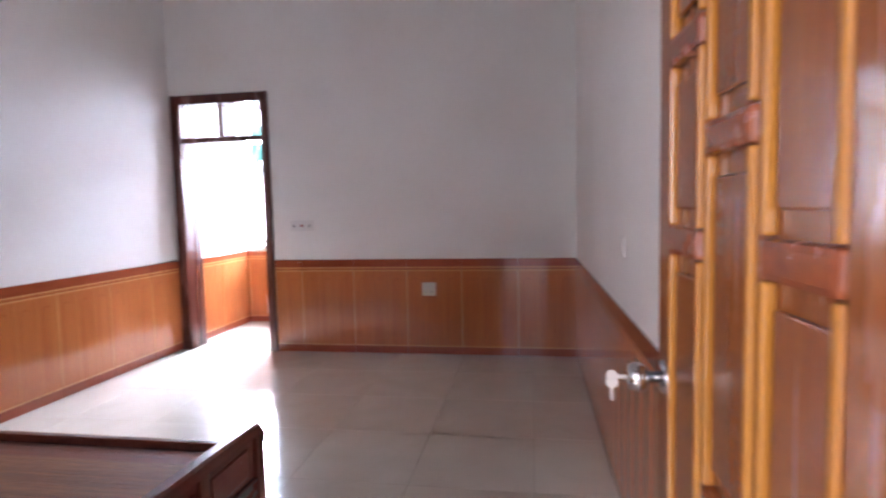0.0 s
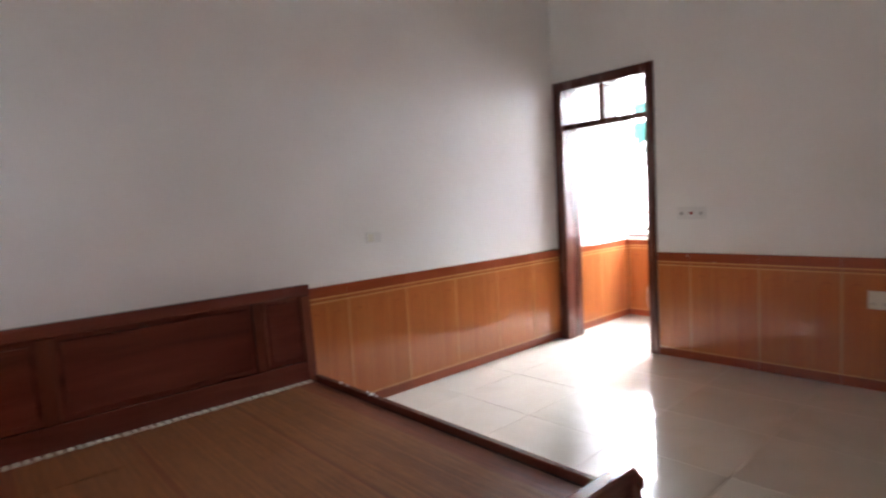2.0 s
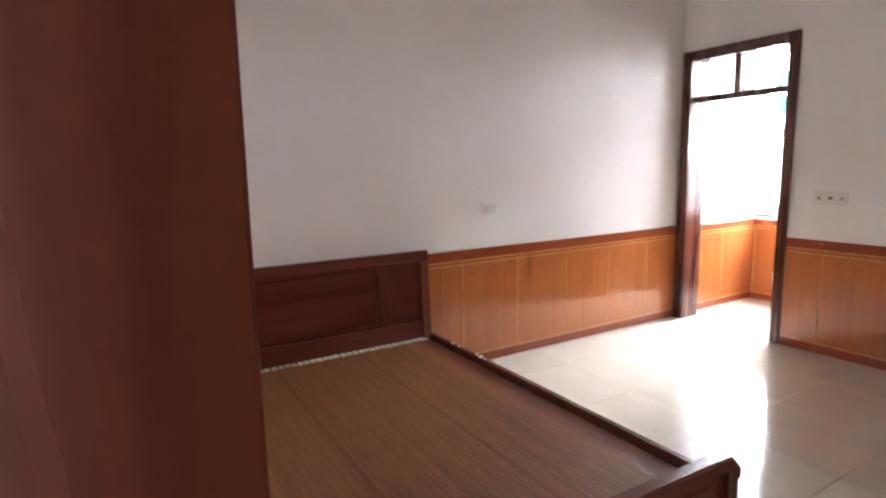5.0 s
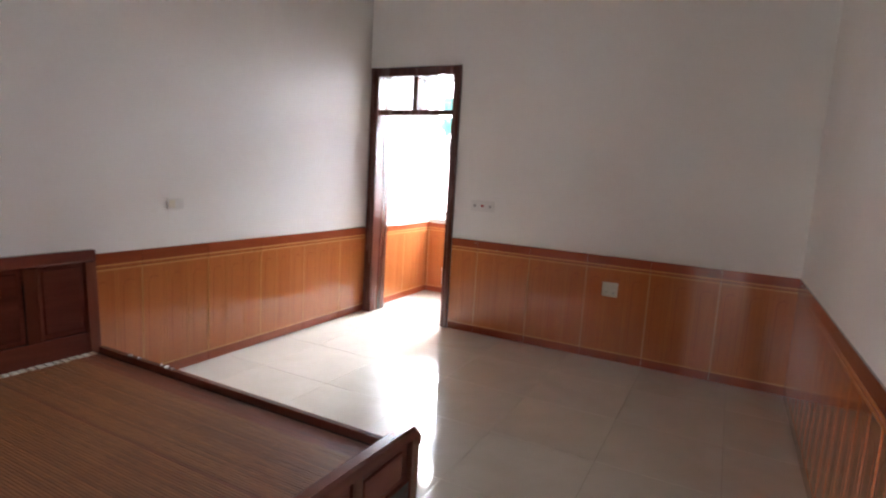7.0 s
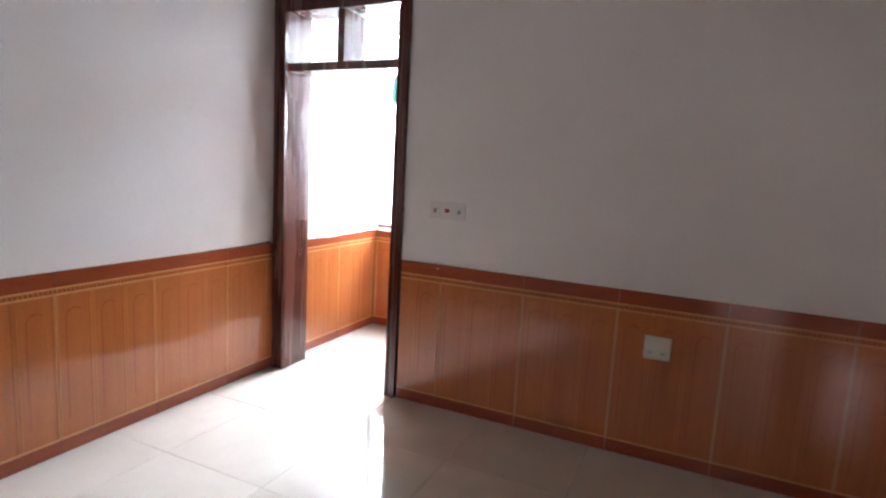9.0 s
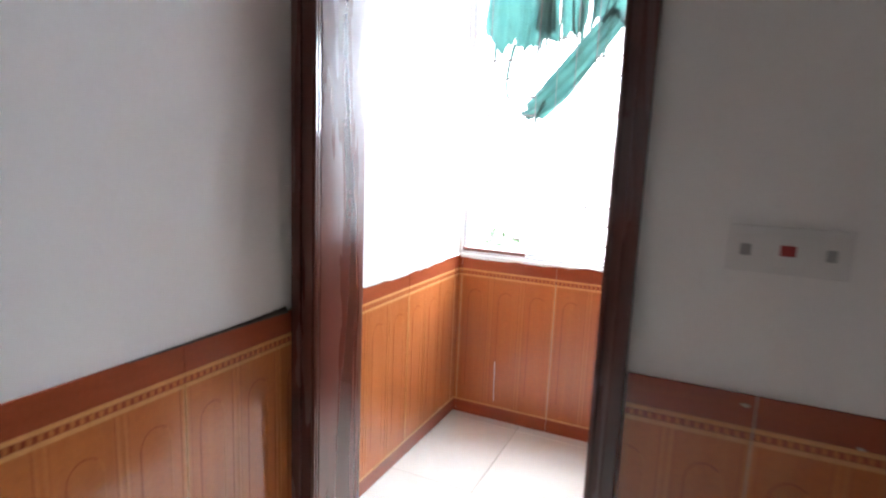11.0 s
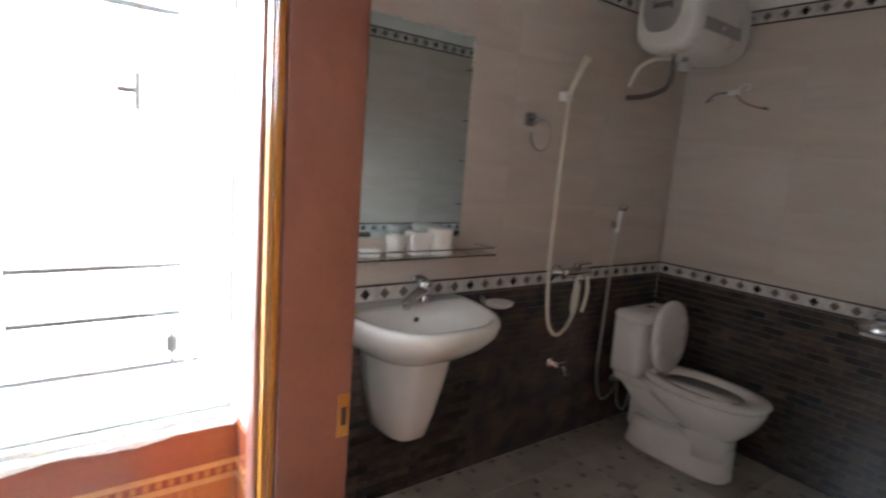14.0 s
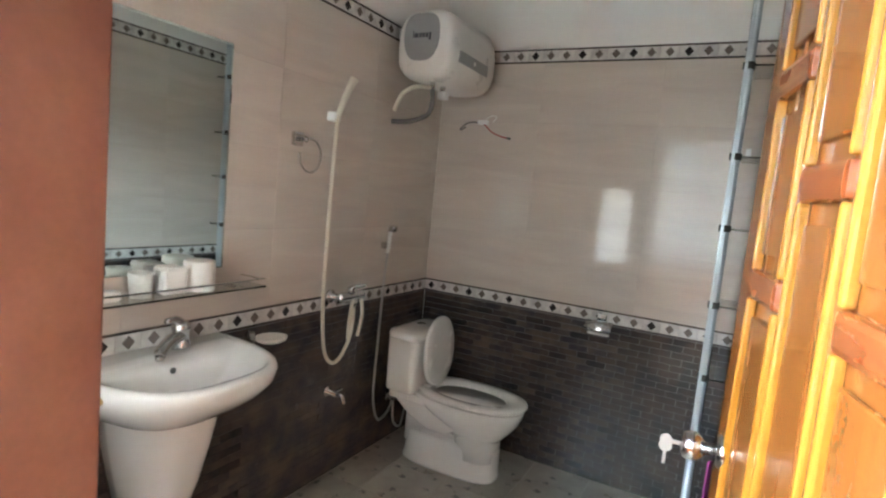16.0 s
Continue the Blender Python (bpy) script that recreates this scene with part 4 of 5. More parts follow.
def shrub():
    s = thing("shrub", "leafy green shrub outside below the window", "shrub", (-0.15, 1.63, -0.6))
    rnd = random.Random(21)
    stems, leaves = bmesh.new(), bmesh.new()
    for i in range(9):
        a = rnd.uniform(0, 6.28)
        tip = Vector((0.26 * math.cos(a) + 0.05, 0.09 * math.sin(a), rnd.uniform(1.42, 1.62)))
        tube(stems, [(0, 0, 0), (tip.x * 0.3, tip.y * 0.3, 0.6), (tip.x * 0.7, tip.y * 0.6, 1.2), tip], lambda q: 0.010 - 0.007 * q, 6, 0, 4)
        for k in range(34):
            q = rnd.uniform(0.55, 1.0)
            c = Vector((tip.x * q + rnd.uniform(-0.08, 0.08), tip.y * q + rnd.uniform(-0.05, 0.04), tip.z * q + rnd.uniform(-0.06, 0.05)))
            d = Vector((rnd.uniform(-1, 1), rnd.uniform(-1, 1), rnd.uniform(-0.7, 0.5))).normalized()
            e = d.orthogonal().normalized()
            n = d.cross(e)
            ln = rnd.uniform(0.05, 0.085)
            vs = [leaves.verts.new(c), leaves.verts.new(c + d * ln * 0.5 + e * ln * 0.22 + n * 0.006), leaves.verts.new(c + d * ln), leaves.verts.new(c + d * ln * 0.5 - e * ln * 0.22 + n * 0.006)]
            leaves.faces.new(vs)
    part("stems", stems, M_CABLE, s)
    part("leaves", leaves, M_LEAFGREEN, s)
    return s


shrub()
# ---- bathroom fittings ----


def mirror():
    m = thing("wall_mirror", "frameless rectangular wall mirror above the washbasin", "mirror")
    x0, x1, z0, z1 = 1.50, 2.04, 1.075, 1.856
    bm = bmesh.new()
    back = [bm.verts.new(p) for p in ((x0, BN - 0.001, z0), (x1, BN - 0.001, z0), (x1, BN - 0.001, z1), (x0, BN - 0.001, z1))]
    edge = [bm.verts.new((v.co.x, BN - 0.004, v.co.z)) for v in back]
    k = 0.007
    face = [bm.verts.new(p) for p in ((x0 + k, BN - 0.0065, z0 + k), (x1 - k, BN - 0.0065, z0 + k), (x1 - k, BN - 0.0065, z1 - k), (x0 + k, BN - 0.0065, z1 - k))]
    for a, b in ((back, edge), (edge, face)):
        for i in range(4):
            bm.faces.new((a[i], a[(i + 1) % 4], b[(i + 1) % 4], b[i]))
    bm.faces.new(face)
    part("glass", bm, M_MIRROR, m)
    return m


def glass_shelf():
    s = thing("glass_shelf", "clear glass shelf with a chrome rail under the mirror", "shelf")
    x0, x1, z = 1.52, 2.14, 1.012
    part("pane", boxes((x0, x1, BN - 0.125, BN - 0.004, z, z + 0.007), bev=0.002), M_GLASS, s)
    rail = bmesh.new()
    tube(rail, [(x0 + 0.01, BN - 0.004, z + 0.03), (x0 + 0.02, BN - 0.10, z + 0.032), (x0 + 0.05, BN - 0.118, z + 0.032), (x1 - 0.05, BN - 0.118, z + 0.032), (x1 - 0.02, BN - 0.10, z + 0.032), (x1 - 0.01, BN - 0.004, z + 0.03)], 0.003, 8)
    part("rail", rail, M_CHROME, s, smooth=True)
    for x in (x0 + 0.06, x1 - 0.09):
        part("bracket", boxes((x, x + 0.018, BN - 0.05, BN - 0.002, z - 0.012, z - 0.0005), bev=0.003), M_CHROME, s)
    return s


def washbasin():
    w = thing("washbasin", "white ceramic washbasin on a half pedestal", "washbasin")
    cx, back, top = 1.76, BN - 0.002, 0.835
    bm = bmesh.new()

    def ring(z, half, depth, bow, inset=0.0, n=36):
        """A D-shaped outline: straight at the wall, bowed at the front."""
        out = []
        for i in range(n):
            a = math.pi * i / (n - 1)
            x = half * math.copysign(abs(math.cos(a)) ** 0.62, math.cos(a))
            y = depth * math.sin(a) ** bow
            out.append((cx + x, back - inset - y, z))
        return out

    rings = [ring(0.60, 0.10, 0.16, 0.9), ring(0.655, 0.15, 0.24, 0.9), ring(0.70, 0.215, 0.335, 0.85), ring(0.745, 0.262, 0.395, 0.85), ring(0.785, 0.285, 0.43, 0.85),
             ring(top - 0.012, 0.292, 0.44, 0.85), ring(top, 0.288, 0.434, 0.85), ring(top + 0.002, 0.275, 0.418, 0.85)]
    loft(bm, rings, cap=False)
    body_rings = [ring(top + 0.002, 0.275, 0.418, 0.85), ring(top - 0.002, 0.245, 0.285, 0.8, 0.115), ring(top - 0.05, 0.222, 0.255, 0.8, 0.125), ring(top - 0.10, 0.17, 0.19, 0.8, 0.15), ring(top - 0.125, 0.08, 0.10, 0.8, 0.19)]
    made = [[bm.verts.new(p) for p in r] for r in body_rings]
    for a, b in zip(made, made[1:]):
        for i in range(36):
            bm.faces.new((a[i], a[(i + 1) % 36], b[(i + 1) % 36], b[i]))
    bm.faces.new(made[-1])
    bmesh.ops.remove_doubles(bm, verts=bm.verts[:], dist=0.0006)
    part("bowl", bm, M_CERAMIC, w, smooth=True)
    ped = bmesh.new()
    rings = []
    for z, hx, d in ((0.325, 0.03, 0.10), (0.33, 0.068, 0.165), (0.35, 0.086, 0.195), (0.44, 0.106, 0.222), (0.56, 0.13, 0.25), (0.66, 0.145, 0.27), (0.70, 0.15, 0.275)):
        rings.append(ring(z, hx, d, 0.7))
    loft(ped, rings)
    part("half_pedestal", ped, M_CERAMIC, w, smooth=True)
    part("overflow", lathe(bmesh.new(), [(0.0, 0.0), (0.010, 0.0), (0.010, -0.003), (0.006, -0.003), (0.006, 0.002), (0.0, 0.002)], (cx + 0.01, back - 0.128, top - 0.045), "y", 16), M_CRACK, w, smooth=True)
    part("drain", lathe(bmesh.new(), [(0.0, 0.0), (0.024, 0.0), (0.024, 0.004), (0.0, 0.004)], (cx, back - 0.24, top - 0.124), "z", 20), M_CHROME, w, smooth=True)
    return w


def basin_tap():
    t = thing("basin_tap", "chrome single-lever tap on the washbasin", "tap")
    x, y, z = 1.835, BN - 0.072, 0.8385
    part("body", lathe(bmesh.new(), [(0.0, 0.0), (0.032, 0.0), (0.032, 0.006), (0.027, 0.012), (0.026, 0.052), (0.029, 0.058), (0.028, 0.078), (0.018, 0.087), (0.0, 0.089)], (x, y, z), "z"), M_CHROME, t, smooth=True)
    part("spout", tube(bmesh.new(), [(x - 0.012, y - 0.006, z + 0.040), (x - 0.055, y - 0.032, z + 0.040), (x - 0.105, y - 0.062, z + 0.028), (x - 0.122, y - 0.073, z + 0.014)], lambda q: 0.023 - 0.006 * q, 14), M_CHROME, t, smooth=True)
    part("lever", tube(bmesh.new(), [(x - 0.004, y, z + 0.082), (x - 0.03, y - 0.012, z + 0.098), (x - 0.075, y - 0.034, z + 0.104)], lambda q: 0.017 - 0.007 * q, 12), M_CHROME, t, smooth=True)
    part("aerator", lathe(bmesh.new(), [(0.0, 0.0), (0.012, 0.0), (0.012, 0.012), (0.0, 0.012)], (x - 0.123, y - 0.074, z + 0.001), "z", 16), M_CHROME, t, smooth=True)
    return t


def soap_dish():
    s = thing("soap_dish", "frosted soap dish on a chrome wall holder", "soap dish")
    x, y, z = 2.235, BN, 0.785
    part("holder", boxes((x - 0.075, x - 0.045, y - 0.03, y - 0.001, z - 0.02, z + 0.035), bev=0.008), M_CHROME, s)
    part("arm", tube(bmesh.new(), [(x - 0.06, y - 0.02, z), (x - 0.03, y - 0.04, z - 0.004), (x, y - 0.062, z - 0.006)], 0.005, 8), M_CHROME, s, smooth=True)
    bm = bmesh.new()
    loft(bm, [oval(x, y - 0.07, z - 0.008, 0.045, 0.038), oval(x, y - 0.07, z, 0.062, 0.052), oval(x, y - 0.07, z + 0.012, 0.066, 0.056), oval(x, y - 0.07, z + 0.012, 0.060, 0.050), oval(x, y - 0.07, z + 0.002, 0.052, 0.043)])
    part("dish", bm, M_PLASTIC, s, smooth=True)
    return s


def towel_ring():
    r = thing("towel_ring", "chrome towel ring on the beige tiles", "towel ring")
    x, z = 2.365, 1.575
    part("mount", boxes((x - 0.026, x + 0.026, BN - 0.022, BN - 0.001, z - 0.028, z + 0.028), bev=0.008), M_CHROME, r)
    part("post", lathe(bmesh.new(), [(0.0, -0.020), (0.009, -0.020), (0.009, -0.055), (0.013, -0.058), (0.0, -0.066)], (x, BN, z), "y", 14), M_CHROME, r, smooth=True)
    pts = []
    for i in range(21):
        a = radians(75 - 290 * i / 20)
        pts.append((x + 0.04 + 0.062 * math.cos(a + 0.5), BN - 0.050, z - 0.062 + 0.066 * math.sin(a + 0.5)))
    part("ring", tube(bmesh.new(), pts, 0.0042, 8, 0, 3), M_CHROME, r, smooth=True)
    return r


def shower_set():
    s = thing("hand_shower", "chrome mixer with a cream hose and white hand shower", "shower")
    x, z = 2.725, 0.895
    part("mixer_body", tube(bmesh.new(), [(x - 0.085, BN - 0.06, z), (x, BN - 0.062, z), (x + 0.085, BN - 0.06, z)], 0.024, 14), M_CHROME, s, smooth=True)
    for dx in (-0.075, 0.075):
        part("inlet", lathe(bmesh.new(), [(0.0, -0.001), (0.032, -0.001), (0.030, -0.010), (0.015, -0.014), (0.015, -0.05), (0.0, -0.05)], (x + dx, BN, z), "y", 18), M_CHROME, s, smooth=True)
    part("lever", tube(bmesh.new(), [(x, BN - 0.065, z + 0.018), (x + 0.005, BN - 0.075, z + 0.045), (x + 0.05, BN - 0.11, z + 0.055)], lambda q: 0.016 - 0.008 * q, 12), M_CHROME, s, smooth=True)
    part("outlet", lathe(bmesh.new(), [(0.0, -0.022), (0.012, -0.022), (0.012, -0.055), (0.0, -0.055)], (x + 0.03, BN - 0.062, z), "z", 14), M_CHROME, s, smooth=True)
    hose = tube(bmesh.new(), [(x + 0.03, BN - 0.062, z - 0.05), (x + 0.015, BN - 0.07, z - 0.17), (x - 0.03, BN - 0.06, z - 0.275), (x - 0.095, BN - 0.055, z - 0.30), (x - 0.15, BN - 0.05, z - 0.22), (x - 0.172, BN - 0.045, 0.90), (x - 0.168, BN - 0.04, 1.15), (x - 0.166, BN - 0.04, 1.45), (x - 0.163, BN - 0.045, 1.70)], 0.0085, 10)
    part("hose", hose, M_HOSE, s, "cream plastic hose", True)
    part("loop", tube(bmesh.new(), [(x + 0.035, BN - 0.07, z - 0.03), (x - 0.005, BN - 0.082, z - 0.02), (x - 0.02, BN - 0.08, z - 0.12), (x - 0.005, BN - 0.07, z - 0.2)], 0.0085, 10), M_HOSE, s, "", True)
    part("second_loop", tube(bmesh.new(), [(x + 0.075, BN - 0.07, z - 0.02), (x + 0.085, BN - 0.075, z - 0.10), (x + 0.065, BN - 0.07, z - 0.2)], 0.0085, 10), M_HOSE, s, "", True)
    part("wall_holder", boxes((2.54, 2.585, BN - 0.045, BN - 0.001, 1.675, 1.715), bev=0.008), M_PLASTIC, s)
    part("hand_piece", tube(bmesh.new(), [(2.562, BN - 0.045, 1.70), (2.578, BN - 0.055, 1.76), (2.60, BN - 0.07, 1.83), (2.612, BN - 0.08, 1.865)], lambda q: 0.012 + 0.008 * q ** 2, 12), M_IVORY, s, "ivory shower head", True)
    return s


def bidet_spray():
    b = thing("bidet_spray", "chrome bidet spray on a wall hook with a steel hose", "bidet spray")
    x = 3.042
    part("hook", boxes((x - 0.018, x + 0.018, BN - 0.035, BN - 0.001, 1.10, 1.135), bev=0.006), M_CHROME, b)
    part("handle", tube(bmesh.new(), [(x, BN - 0.036, 1.08), (x + 0.002, BN - 0.038, 1.14), (x + 0.004, BN - 0.04, 1.19)], 0.010, 10), M_PLASTIC, b, smooth=True)
    part("head", tube(bmesh.new(), [(x + 0.004, BN - 0.036, 1.195), (x - 0.004, BN - 0.055, 1.212), (x - 0.012, BN - 0.075, 1.208)], lambda q: 0.011 + 0.006 * q, 10), M_CHROME, b, smooth=True)
    part("hose", tube(bmesh.new(), [(x, BN - 0.036, 1.08), (x - 0.005, BN - 0.03, 0.9), (x - 0.012, BN - 0.03, 0.6), (x - 0.02, BN - 0.035, 0.32), (x + 0.03, BN - 0.04, 0.175), (x + 0.11, BN - 0.045, 0.19), (x + 0.165, BN - 0.04, 0.245)], 0.0065, 8), M_STEELHOSE, b, smooth=True)
    part("valve", lathe(bmesh.new(), [(0.0, -0.001), (0.026, -0.001), (0.024, -0.008), (0.012, -0.010), (0.012, -0.055), (0.0, -0.055)], (3.21, BN, 0.25), "y", 16), M_CHROME, b, smooth=True)
    part("valve_handle", boxes((3.195, 3.25, BN - 0.06, BN - 0.045, 0.243, 0.257), bev=0.004), M_CHROME, b)
    part("supply_hose", tube(bmesh.new(), [(3.215, BN - 0.04, 0.235), (3.20, BN - 0.06, 0.13), (3.25, BN - 0.075, 0.09), (3.28, BN - 0.08, 0.20), (3.27, BN - 0.09, 0.36)], 0.006, 8), M_STEELHOSE, b, smooth=True)
    return b


def wall_tap():
    t = thing("wall_tap", "small chrome wall tap on the dark tiles", "tap")
    x, z = 2.68, 0.43
    part("flange", lathe(bmesh.new(), [(0.0, -0.001), (0.027, -0.001), (0.024, -0.008), (0.012, -0.01), (0.012, -0.06), (0.0, -0.06)], (x, BN, z), "y", 16), M_CHROME, t, smooth=True)
    part("spout", tube(bmesh.new(), [(x, BN - 0.05, z), (x + 0.005, BN - 0.085, z - 0.002), (x + 0.006, BN - 0.10, z - 0.035)], 0.010, 10), M_CHROME, t, smooth=True)
    part("handle", boxes((x - 0.007, x + 0.045, BN - 0.062, BN - 0.050, z + 0.012, z + 0.024), bev=0.004), M_CHROME, t)
    return t


def extruded(profile, half, bev, top=1.0):
    """A side profile of (y, z) points widened to x = -half..half, rounded; top: width of the upper points against the lower."""
    bm = bmesh.new()
    zs = [z for _, z in profile]
    sides = []
    for sx in (-1, 1):
        sides.append([bm.verts.new((sx * half * (1 + (top - 1) * (z - min(zs)) / (max(zs) - min(zs))), y, z)) for y, z in profile])
    n = len(profile)
    bm.faces.new(sides[0])
    bm.faces.new(sides[1][::-1])
    for i in range(n):
        bm.faces.new((sides[0][i], sides[1][i], sides[1][(i + 1) % n], sides[0][(i + 1) % n]))
    bmesh.ops.recalc_face_normals(bm, faces=bm.faces[:])
    return bevel(bm, bev, 4)


def toilet():
    t = thing("toilet", "white close-coupled toilet with the lid raised", "toilet", (3.205, 0, 0))
    wall = 1.985
    # rounded plinth with an upright front, a recess on each side, and the trapway shoulder above it
    bm = bmesh.new()
    loft(bm, [oval(0, cy, z, rx, ry, 40, 3.0) for z, rx, ry, cy in ((0.001, 0.122, 0.270, 1.640), (0.012, 0.121, 0.268, 1.640), (0.03, 0.117, 0.263, 1.638), (0.12, 0.114, 0.258, 1.634), (0.150, 0.112, 0.252, 1.630), (0.164, 0.098, 0.235, 1.622))])
    part("plinth", bm, M_CERAMIC, t, smooth=True)
    bm = bmesh.new()
    loft(bm, [oval(0, cy, z, rx, ry, 36, 2.6) for z, rx, ry, cy in ((0.10, 0.112, 0.114, 1.492), (0.17, 0.110, 0.112, 1.492), (0.215, 0.109, 0.116, 1.496), (0.250, 0.112, 0.130, 1.505))])
    part("front_column", bm, M_CERAMIC, t, smooth=True)
    part("recessed_core", boxes((-0.066, 0.066, 1.50, 1.90, 0.08, 0.31), bev=0.02), M_CERAMIC, t, smooth=True)
    part("trapway", extruded([(1.57, 0.235), (1.635, 0.190), (1.74, 0.188), (1.86, 0.245), (1.955, 0.33), (1.955, 0.378), (1.55, 0.378)], 0.108, 0.024, 1.22), M_CERAMIC, t, smooth=True)
    bm = bmesh.new()
    prof = ((0.200, 0.098, 0.135, 1.515), (0.225, 0.112, 0.150, 1.510), (0.265, 0.140, 0.196, 1.520), (0.305, 0.164, 0.248, 1.545), (0.345, 0.177, 0.285, 1.568), (0.373, 0.181, 0.298, 1.577), (0.382, 0.172, 0.290, 1.577))
    loft(bm, [oval(0, cy, z, rx, ry, 36, 2.35, 1.03) for z, rx, ry, cy in prof])
    part("bowl", bm, M_CERAMIC, t, smooth=True)
    part("deck", boxes((-0.15, 0.15, 1.74, wall - 0.02, 0.325, 0.372), bev=0.02, seg=4), M_CERAMIC, t, smooth=True)
    # tank, straight-sided with a soft front
    bm = bmesh.new()
    loft(bm, [oval(0, wall - d / 2, z, hx, d / 2, 48, 6.0) for z, hx, d in ((0.372, 0.160, 0.165), (0.378, 0.176, 0.178), (0.42, 0.180, 0.182), (0.655, 0.187, 0.188))])
    tank = part("tank", bm, M_CERAMIC, t, smooth=True)
    bm = bmesh.new()
    loft(bm, [oval(0, wall - 0.098, z, hx, d, 48, 6.0) for z, hx, d in ((0.657, 0.190, 0.095), (0.663, 0.194, 0.097), (0.684, 0.193, 0.097), (0.697, 0.184, 0.090), (0.704, 0.14, 0.06), (0.705, 0.08, 0.035))])
    part("tank_lid", bm, M_CERAMIC, tank, smooth=True)
    part("flush_button", lathe(bmesh.new(), [(0.0, 0.0), (0.024, 0.0), (0.024, 0.004), (0.021, 0.006), (0.0, 0.006)], (0, wall - 0.098, 0.7055), "z", 20), M_CHROME, tank, smooth=True)
    # seat ring
    bm = bmesh.new()
    cy = 1.56

    def so(z, rx, ry):
        return oval(0, cy, z, rx, ry, 40, 2.2, 1.03)

    loft(bm, [so(0.386, 0.172, 0.285), so(0.400, 0.182, 0.297), so(0.409, 0.178, 0.293), so(0.411, 0.150, 0.25), so(0.404, 0.118, 0.195), so(0.387, 0.115, 0.19)], cap=False)
    part("seat", bm, M_SEAT, t, smooth=True)
    water = bmesh.new()
    loft(water, [so(0.3835, 0.118, 0.194), so(0.34, 0.10, 0.165), so(0.28, 0.06, 0.10), so(0.27, 0.03, 0.05)])
    part("basin_inside", water, M_CERAMIC, t, smooth=True)
    # raised lid leaning on the tank
    bm = bmesh.new()
    n = 40
    rings = []
    for th, k in ((0.0, 0.93), (0.004, 1.0), (0.018, 1.0), (0.024, 0.95), (0.024, 0.6), (0.022, 0.2)):
        ring = []
        for x, y, _ in oval(0, 0, 0, 0.152 * k, 0.182 * k, n, 2.2):
            ring.append((x, -th, max(0.0, y + 0.182)))
        rings.append(ring)
    loft(bm, rings)
    bmesh.ops.transform(bm, matrix=Matrix.Translation((0, 1.765, 0.405)) @ Matrix.Rotation(radians(-3), 4, "X"), verts=bm.verts[:])
    part("lid", bm, M_SEAT, t, "upright oval toilet lid", True)
    for sx in (-0.07, 0.07):
        part("hinge", boxes((sx - 0.014, sx + 0.014, 1.755, 1.79, 0.384, 0.42), bev=0.006), M_SEAT, t)
    return t


